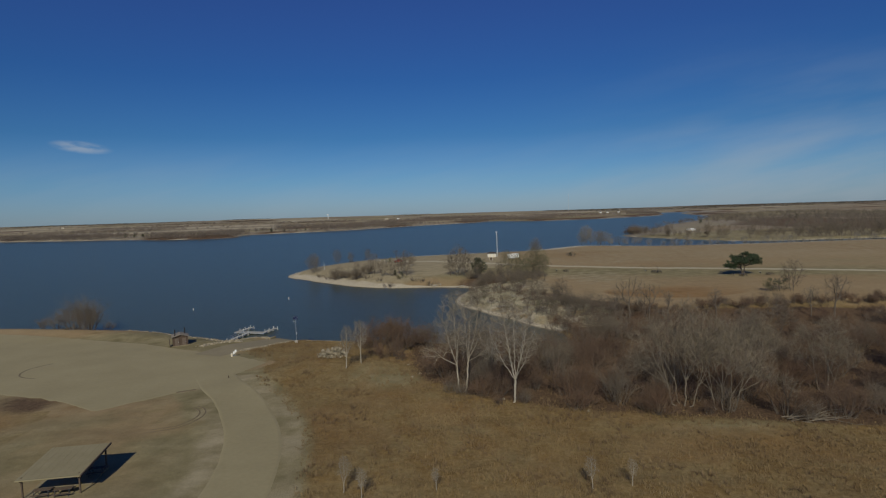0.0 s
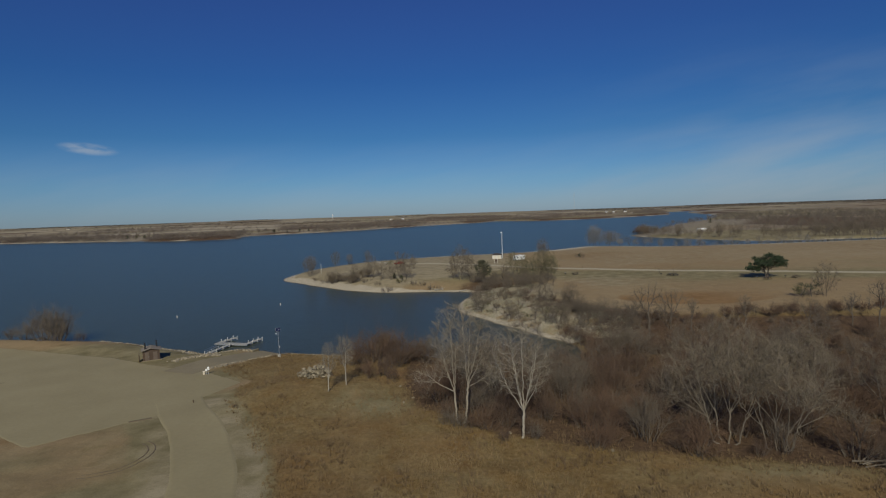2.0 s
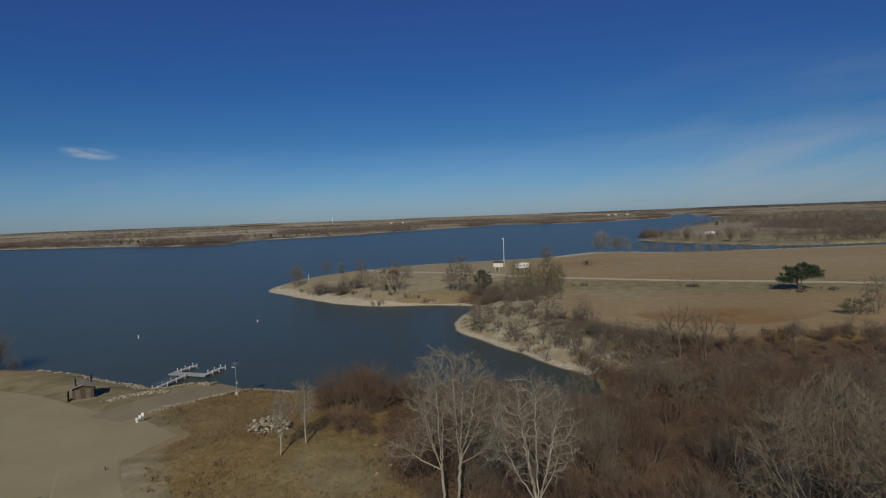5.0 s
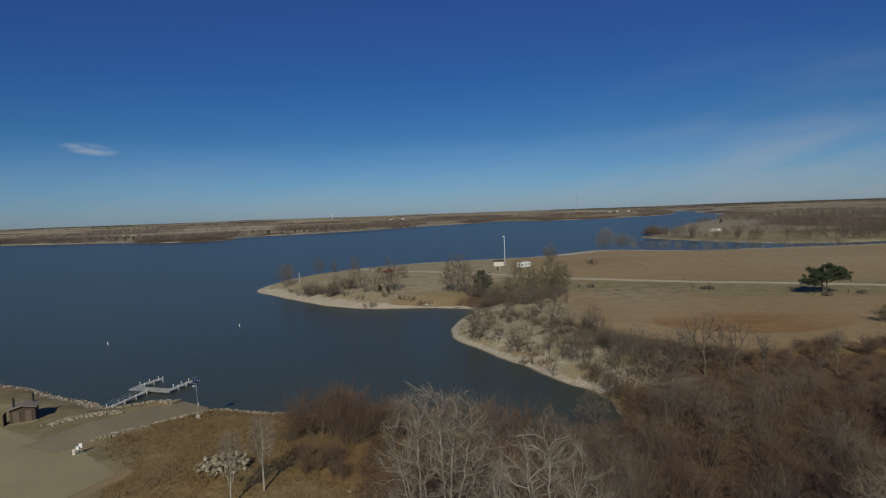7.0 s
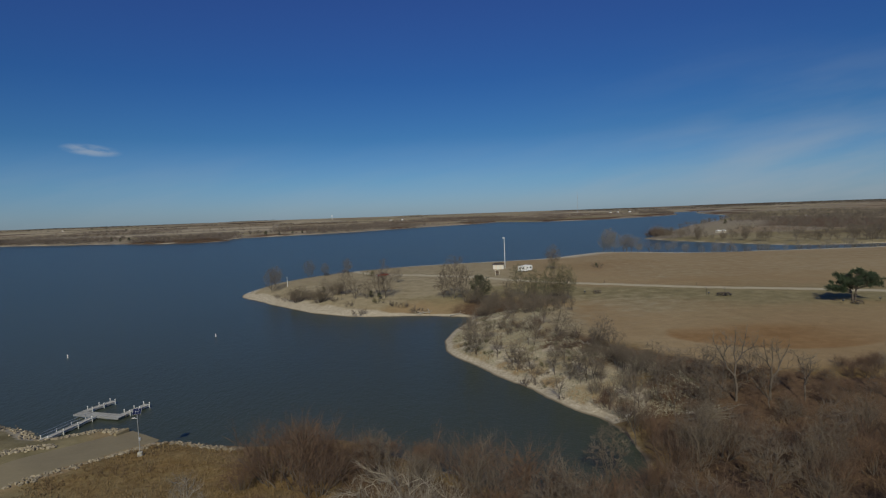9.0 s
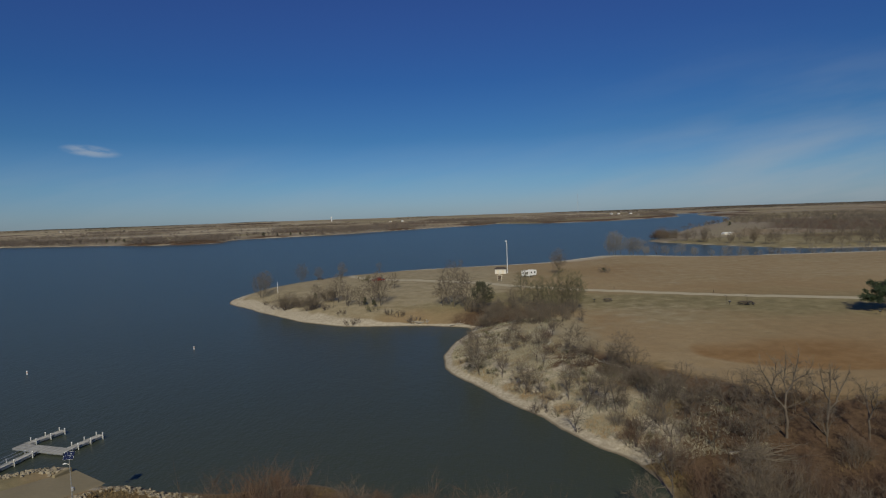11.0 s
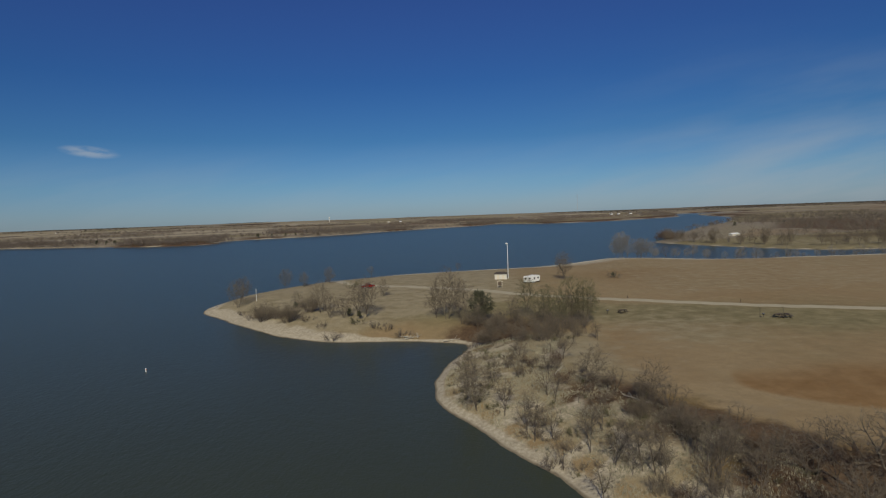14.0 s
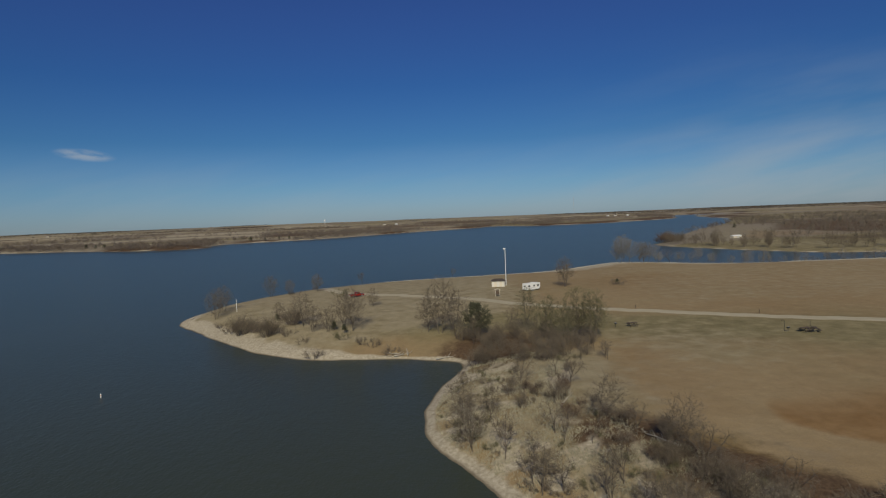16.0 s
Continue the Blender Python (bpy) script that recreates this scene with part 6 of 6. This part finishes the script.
# ---- restroom ----
def restroom(x, y, turn):
    base = thing("restroom", "small brown vault toilet building with two black vent pipes", "building", stand(x, y, turn, 0.05) @ Matrix.Scale(0.92, 4))
    part("slab", Shape().box((0, -0.3, 0.04), (4.6, 4.4, 0.2)), M_RAMP, base, "concrete slab")
    wall = Shape()
    wall.prism([(-1.9, 0.1), (1.9, 0.1), (1.9, 2.5), (0, 3.0), (-1.9, 2.5)], "y", -1.6, 1.9)
    part("wall", wall, M_BROWN, base)
    for s in (-1, 1):
        part("roof", Shape().box((s * 1.1, 0.1, 2.87), (2.35, 4.3, 0.12), pose(0, 0, 0, 0, s * 14.5), 0.02), M_ROOF, base, "grey-brown shingled roof slope")
        part("vent_pipe", Shape().tube((s * 1.3, 1.3 if s > 0 else -0.8, 2.2), (s * 1.3, 1.3 if s > 0 else -0.8, 4.5), 0.17, 0.17, 10, True), M_BLACK, base, "black vent pipe")
        door = part("door", Shape().box((s * 0.9, -1.63, 1.15), (0.95, 0.06, 2.05), None, 0.01), M_DOOR, base, "dull brown steel door")
        part("handle", Shape().box((s * 0.9 + 0.35, -1.69, 1.1), (0.05, 0.06, 0.18), None, 0.01), M_STEEL, door)
    part("screen_wall", Shape().box((-2.7, -1.2, 1.05), (0.12, 2.4, 2.0), None, 0.02), M_BROWN, base)


restroom(-68.1, 142.6, 28)


def self_pay_box(x, y):
    base = thing("pay_station", "white fee box with small sign beside the lot", "fee box", stand(x, y, 20) @ Matrix.Scale(0.8, 4))
    part("post", Shape().box((0, 0, 0.5), (0.14, 0.14, 1.1)), M_STEEL, base)
    part("box", Shape().box((0, 0, 1.15), (0.5, 0.4, 0.6), None, 0.04), M_WHITE, base)
    part("sign_board", Shape().box((0.45, 0.1, 1.5), (0.5, 0.06, 0.8), None, 0.01), M_WHITE, base)
    part("sign_post", Shape().box((0.45, 0.16, 0.6), (0.1, 0.08, 1.3)), M_STEEL, base)
    part("bin", Shape().lathe([(0.3, 0), (0.34, 0.9), (0.3, 0.98)], 12, (-0.55, 0, 0)), M_TAN, base, "pale litter bin")


self_pay_box(-48.4, 126.6)


# ---- picnic things ----
def picnic_table():
    base = thing("picnic_table", "dark weathered picnic table on the grass", "picnic table", group="picnic tables")
    for i in range(5):
        part("board", Shape().box((0, -0.32 + i * 0.16, 0.75), (1.85, 0.14, 0.045), None, 0.01), M_TABLE, base)
    for s in (-1, 1):
        part("bench", Shape().box((0, s * 0.75, 0.45), (1.85, 0.28, 0.05), None, 0.01), M_TABLE, base)
        leg = Shape()
        for q in (-1, 1):
            leg.tube((s * 0.7, q * 0.7, 0), (s * 0.7, q * 0.28, 0.73), 0.04, 0.04, 6)
        leg.box((s * 0.7, 0, 0.42), (0.06, 1.6, 0.08), None, 0.01)
        part("leg_frame", leg, M_BLACK, base)
    return base


def grill():
    base = thing("park_grill", "black steel park grill on a post", "grill", group="grills")
    part("post", Shape().tube((0, 0, -0.2), (0, 0, 0.8), 0.05, 0.05, 8), M_BLACK, base)
    part("firebox", Shape().box((0, 0, 0.93), (0.55, 0.42, 0.28), None, 0.03), M_BLACK, base)
    part("grate", Shape().box((0, 0, 1.09), (0.5, 0.36, 0.03), None, 0.005), M_STEEL, base)
    return base


def lantern_hook():
    base = thing("lantern_post", "thin dark hooked lantern post by a table", "post", group="lantern posts")
    s = Shape().tube((0, 0, -0.2), (0, 0, 2.3), 0.05, 0.045, 6)
    pts = [(math.cos(a) * 0.45 - 0.45, 0, 2.3 + math.sin(a) * 0.4) for a in np.linspace(0, 2.4, 6)]
    for a, b in zip(pts, pts[1:]):
        s.tube(a, b, 0.045, 0.045, 6)
    part("hook", s, M_BLACK, base)
    return base


tables, grills, hooks = picnic_table(), grill(), lantern_hook()
for x, y, a in [(56.8, 256, 12), (92.4, 242, 20), (94.2, 241.4, 70), (129.5, 219.5, 10), (118.5, 218.5, 100), (-57, 351, 40), (-50, 365, 15)]:
    copy_thing(tables, stand(x, y, a)).scale = (1.35, 1.35, 1.35)
for x, y in [(52.6, 256.3), (89, 243), (126.5, 221), (115.5, 220)]:
    copy_thing(grills, stand(x, y, 15))
for x, y in [(93.8, 242.4), (88.5, 243.6)]:
    copy_thing(hooks, stand(x, y, 10))


def shelter(x, y, turn):
    """An open picnic shelter with a low tan roof."""
    g = ground_at(x, y)
    base = thing("picnic_shelter", "open picnic shelter with a plain tan sheet roof", "shelter", pose(x, y, g, 0, 0, turn))
    roof = part("roof", Shape().box((0, 0, 2.55), (6.6, 7.6, 0.14), pose(0, 0, 0, 4, 0), 0.02), M_CREAM, base)
    for i in range(8):
        part("seam", Shape().box((-2.9 + i * 0.83, 0, 2.622), (0.03, 7.5, 0.015), pose(0, 0, 0, 4, 0), 0.01), M_CREAM, roof)
    part("ridge_trim", Shape().box((3.3, 0, 2.55), (0.14, 7.7, 0.24), pose(0, 0, 0, 4, 0), 0.02), M_TABLE, base)
    for sx in (-2.9, 2.9):
        for sy in (-3.2, 3.2):
            part("post", Shape().box((sx, sy, 1.2), (0.16, 0.16, 2.5)), M_TABLE, base)
        part("beam", Shape().box((sx, 0, 2.4), (0.14, 7.2, 0.22), pose(0, 0, 0, 4, 0)), M_TABLE, base)
    tagged(new("shelter_slab", Shape().box((0, 0, 0.03), (6.2, 7.0, 0.16)).mesh("shelter_slab", M_RAMP)), "concrete slab under the shelter", "slab", kind="structure").matrix_world = pose(x, y, g, 0, 0, turn)
    for sx, sy in ((2.6, 1.5), (-1.0, -3.0), (1.2, -3.2)):
        p = pose(x, y, g + 0.1, 0, 0, turn) @ pose(sx, sy, 0, 0, 0, 5)
        copy_thing(tables, p)


shelter(-44.1, 63.0, 8)
retire(tables, grills, hooks)


# ---- buoys ----
def buoy(x, y):
    base = thing("buoy", "white no-wake buoy with an orange band afloat", "buoy", pose(x, y, 0, 3, 2) @ Matrix.Diagonal((0.68, 0.68, 0.85, 1)), "buoys")
    part("float", Shape().lathe([(0.16, -0.6), (0.19, -0.1), (0.19, 0.8), (0.16, 1.0), (0.08, 1.06)], 14), M_WHITE, base, smooth=True)
    part("band", Shape().lathe([(0.195, 0.6), (0.2, 0.62), (0.2, 0.72), (0.195, 0.74)], 14), M_ORANGE, base)


buoy(-93, 206.5)
buoy(-63, 226.8)


# ---- peninsula: light mast, service building, trailer, pickup ----
def light_mast(x, y):
    base = thing("light_mast", "tall white light mast behind the small building", "light pole", stand(x, y))
    part("pole", Shape().tube((0, 0, -0.3), (0, 0, 15.0), 0.16, 0.11, 10, True), M_WHITE, base)
    part("lamp_head", Shape().box((-0.35, 0, 15.1), (1.1, 0.5, 0.4), None, 0.1), M_WHITE, base)
    part("box", Shape().box((0, -0.3, 1.5), (0.5, 0.35, 0.8), None, 0.03), M_STEEL, base)


def service_building(x, y, turn):
    base = thing("service_building", "cream restroom building with a dark hipped roof", "building", stand(x, y, turn))
    part("wall", Shape().box((0, 0, 1.2), (5.2, 3.4, 2.5), None, 0.03), M_CREAMWALL, base)
    r = Shape()
    r.add([(-2.9, -2.0, 2.42), (2.9, -2.0, 2.42), (2.9, 2.0, 2.42), (-2.9, 2.0, 2.42), (-1.6, 0, 3.2), (1.6, 0, 3.2), (-2.9, -2.0, 2.3), (2.9, -2.0, 2.3), (2.9, 2.0, 2.3), (-2.9, 2.0, 2.3)],
          [(0, 1, 5, 4), (1, 2, 5), (2, 3, 4, 5), (3, 0, 4), (6, 7, 1, 0), (7, 8, 2, 1), (8, 9, 3, 2), (9, 6, 0, 3), (9, 8, 7, 6)])
    part("roof", r, M_DARKROOF, base)
    for s in (-1, 1):
        door = part("door", Shape().box((s * 1.1, -1.72, 1.05), (0.95, 0.07, 2.05), None, 0.01), M_TAN, base)
        part("handle", Shape().box((s * 1.1 + 0.35, -1.78, 1.0), (0.05, 0.06, 0.15), None, 0.01), M_STEEL, door)


def info_board(x, y, turn):
    base = thing("notice_board", "brown roofed notice board by the gravel track", "notice board", stand(x, y, turn))
    for s in (-1, 1):
        part("post", Shape().box((s * 0.8, 0, 1.1), (0.16, 0.16, 2.6)), M_TAN, base)
    part("board", Shape().box((0, 0, 1.5), (1.45, 0.1, 1.3), None, 0.02), M_TABLE, base)
    part("roof", Shape().prism([(-1.2, 2.25), (0, 2.65), (1.2, 2.25), (1.2, 2.33), (0, 2.75), (-1.2, 2.33)], "y", -0.4, 0.4), M_TAN, base)


def travel_trailer(x, y, turn):
    base = thing("travel_trailer", "white travel trailer parked on the grass", "trailer", stand(x, y, turn))
    body = Shape().prism([(-3.4, 0.55), (3.0, 0.55), (3.45, 1.1), (3.45, 2.5), (3.2, 2.85), (-3.2, 2.85), (-3.45, 2.6), (-3.45, 0.8)], "y", -1.2, 1.2)
    part("body", body, M_WHITE, base)
    part("stripe", Shape().box((0, -1.215, 1.25), (6.6, 0.03, 0.14), None, 0.005), M_STEEL, base, "grey stripe")
    for wx, w in ((-2.3, 1.0), (0.3, 0.8), (2.3, 0.9)):
        window = part("window", Shape().box((wx, -1.22, 1.9), (w, 0.05, 0.6), None, 0.02), M_GLASS, base, "dark window")
        part("frame", Shape().box((wx, -1.212, 1.9), (w + 0.12, 0.03, 0.72), None, 0.02), M_STEEL, window)
    part("door", Shape().box((1.3, -1.22, 1.5), (0.7, 0.05, 1.8), None, 0.02), M_WHITE, base)
    part("end_window", Shape().box((-3.47, 0, 1.9), (0.05, 0.9, 0.5), None, 0.02), M_GLASS, base)
    part("roof_unit", Shape().box((0.2, 0, 3.0), (1.0, 0.8, 0.3), None, 0.08), M_WHITE, base)
    for wx in (-0.75, 0.2):
        for sy in (-1.05, 1.05):
            t = part("wheel", Shape().tube((wx, sy - 0.1, 0.36), (wx, sy + 0.1, 0.36), 0.36, 0.36, 14, True), M_RUBBER, base)
            part("rim", Shape().tube((wx, sy - 0.12, 0.36), (wx, sy + 0.12, 0.36), 0.2, 0.2, 12, True), M_WHITE, t)
    part("hitch", Shape().tube((3.4, 0, 0.55), (4.5, 0, 0.5), 0.07, 0.06, 6, True), M_BLACK, base)
    part("jack", Shape().tube((4.3, 0, 0), (4.3, 0, 0.9), 0.05, 0.05, 6, True), M_BLACK, base)


def pickup(x, y, turn):
    base = thing("pickup_truck", "red pickup truck parked by the gravel track", "truck", stand(x, y, turn, -0.05))
    body = Shape().prism([(-2.8, 0.5), (2.75, 0.5), (2.85, 0.7), (2.8, 1.05), (1.5, 1.15), (-2.8, 1.15)], "y", -0.95, 0.95)
    part("body", body, M_REDPAINT, base)
    part("cab", Shape().prism([(-0.7, 1.13), (1.5, 1.13), (0.75, 1.82), (-0.45, 1.85)], "y", -0.82, 0.82), M_REDPAINT, base)
    part("bed", Shape().box((-1.8, 0, 1.16), (1.8, 1.6, 0.05), None, 0.01), M_BLACK, base)
    for s in (-1, 1):
        part("side_window", Shape().prism([(-0.5, 1.25), (1.15, 1.25), (0.65, 1.72), (-0.38, 1.74)], "y", s * 0.825, s * 0.835), M_GLASS, base)
        part("headlight", Shape().box((2.82, s * 0.7, 0.9), (0.08, 0.35, 0.18), None, 0.02), M_WHITE, base)
        part("tail_light", Shape().box((-2.82, s * 0.82, 0.95), (0.06, 0.15, 0.3), None, 0.02), M_REDPAINT, base)
        part("mirror", Shape().box((1.05, s * 1.02, 1.3), (0.12, 0.2, 0.16), None, 0.03), M_BLACK, base)
        for wx in (-1.75, 1.75):
            t = part("wheel", Shape().tube((wx, s * 0.72, 0.38), (wx, s * 0.98, 0.38), 0.38, 0.38, 16, True), M_RUBBER, base)
            part("rim", Shape().tube((wx, s * 0.9, 0.38), (wx, s * 0.995, 0.38), 0.23, 0.23, 12, True), M_STEEL, t)
    part("windscreen", Shape().add([(1.49, -0.75, 1.17), (1.49, 0.75, 1.17), (0.8, 0.72, 1.8), (0.8, -0.72, 1.8), (1.46, -0.75, 1.15), (1.46, 0.75, 1.15), (0.77, 0.72, 1.78), (0.77, -0.72, 1.78)],
                                   [(0, 1, 2, 3), (7, 6, 5, 4), (0, 4, 5, 1), (1, 5, 6, 2), (2, 6, 7, 3), (3, 7, 4, 0)]), M_GLASS, base)
    part("bumper", Shape().box((2.86, 0, 0.62), (0.12, 1.85, 0.2), None, 0.04), M_STEEL, base)
    part("rear_bumper", Shape().box((-2.86, 0, 0.6), (0.12, 1.85, 0.18), None, 0.04), M_STEEL, base)


light_mast(34.0, 341)
service_building(30.6, 339, -8)
info_board(27.6, 312, 0)
travel_trailer(41.5, 323, 36)
pickup(-25.5, 329, 30)


def marker_post(x, y, tall, mat, label):
    base = thing("marker_post", label, "post", stand(x, y), "marker posts")
    part("post", Shape().tube((0, 0, -0.3), (0, 0, tall), 0.08, 0.08, 8, True), mat, base)
    part("cap", Shape().lathe([(0.10, tall), (0.10, tall + 0.08), (0.03, tall + 0.13)], 8), mat, base)
    return base


marker_post(-66, 312, 4.6, M_WHITE, "white navigation marker post on the sandy point")
for x, y in [(56, 285), (95, 265.5), (66, 280), (135, 244.5), (14, 326), (-42.4, 107.4)]:
    marker_post(x, y, 1.0 if y > 150 else 0.5, M_TABLE, "short brown post beside the gravel track" if y > 150 else "short brown post at the lot's corner")


def driftwood(x, y, turn, long, label="bleached driftwood log on the shore"):
    rng = seeded(int(x * 10) % 97)
    s = Shape()
    p = Vector((-long / 2, 0, 0.18))
    for i in range(4):
        q = p + Vector((long / 4, rng.uniform(-0.2, 0.2), rng.uniform(-0.05, 0.12)))
        s.tube(p, q, 0.2 - i * 0.035, 0.17 - i * 0.035, 7, i in (0, 3))
        if i > 0:
            s.tube(q, q + Vector((rng.uniform(0.3, 0.9), rng.uniform(-1, 1), rng.uniform(0.3, 0.9))), 0.07, 0.02, 5)
        p = q
    plain("driftwood_log", s, M_LOG, label, "log", "driftwood", m=stand(x, y, turn), smooth=True)


for x, y, a, n in [(-4.2, 250.6, -30, 5), (-2.5, 250, 20, 4), (-1.2, 250.5, 100, 3), (8, 246, 10, 4), (28, 203, 60, 5), (37, 186, 130, 5), (35, 152.5, 40, 5), (44, 150, 10, 4), (-82, 312, 30, 1.6)]:
    driftwood(x, y, a, n)


# ---- distance ----
def far_building(name, x, y, size, turn, wall, roof, label):
    base = thing(name, label, "building", stand(x, y, turn))
    sx, sy, sz = size
    part("wall", Shape().box((0, 0, sz / 2), (sx, sy, sz), None, 0.05), wall, base)
    part("roof", Shape().prism([(-sy / 2 - 0.4, sz), (0, sz + sy * 0.25), (sy / 2 + 0.4, sz)], "x", -sx / 2 - 0.4, sx / 2 + 0.4), roof, base)
    part("door", Shape().box((0, -sy / 2 - 0.03, sz * 0.4), (sx * 0.2, 0.1, sz * 0.8), None, 0.02), M_STEEL, base)


far_building("barn", 300, 668, (10, 5, 1.8), 20, M_TAN, M_WHITE, "long white metal shed among bare trees")
for x, y, s in [(760, 2650, 10), (800, 2670, 9), (845, 2640, 11), (-240, 2500, 12), (-190, 2520, 10), (-1750, 2600, 12)]:
    far_building("farmhouse", x, y, (s, 8, 5), (x * 7) % 50, M_WHITE if s % 4 else M_TAN, M_DARKROOF, "small distant farm building near the horizon")


def water_tower(x, y):
    base = thing("water_tower", "white water tower on the horizon", "water tower", stand(x, y))
    part("column", Shape().tube((0, 0, 0), (0, 0, 20), 1.4, 1.2, 12), M_WHITE, base)
    part("tank", Shape().lathe([(1.4, 19), (3.4, 22), (3.8, 24), (3.2, 26), (0.8, 27.5)], 16), M_WHITE, base, smooth=True)


def radio_mast(x, y, tall):
    base = thing("radio_mast", "thin lattice radio mast on the horizon", "mast", stand(x, y))
    for i in range(3):
        a = i * 2.094
        part("leg", Shape().tube((math.cos(a) * 1.3, math.sin(a) * 1.3, 0), (math.cos(a) * 1.3, math.sin(a) * 1.3, tall), 0.22, 0.22, 4), M_STEEL, base)
    braces = Shape()
    for k in range(int(tall / 4)):
        for i in range(3):
            a, b = i * 2.094, (i + 1) * 2.094
            braces.tube((math.cos(a) * 1.3, math.sin(a) * 1.3, k * 4), (math.cos(b) * 1.3, math.sin(b) * 1.3, k * 4 + 4), 0.1, 0.1, 3)
    part("lattice", braces, M_STEEL, base)


water_tower(-640, 3200)
radio_mast(760, 3300, 112)
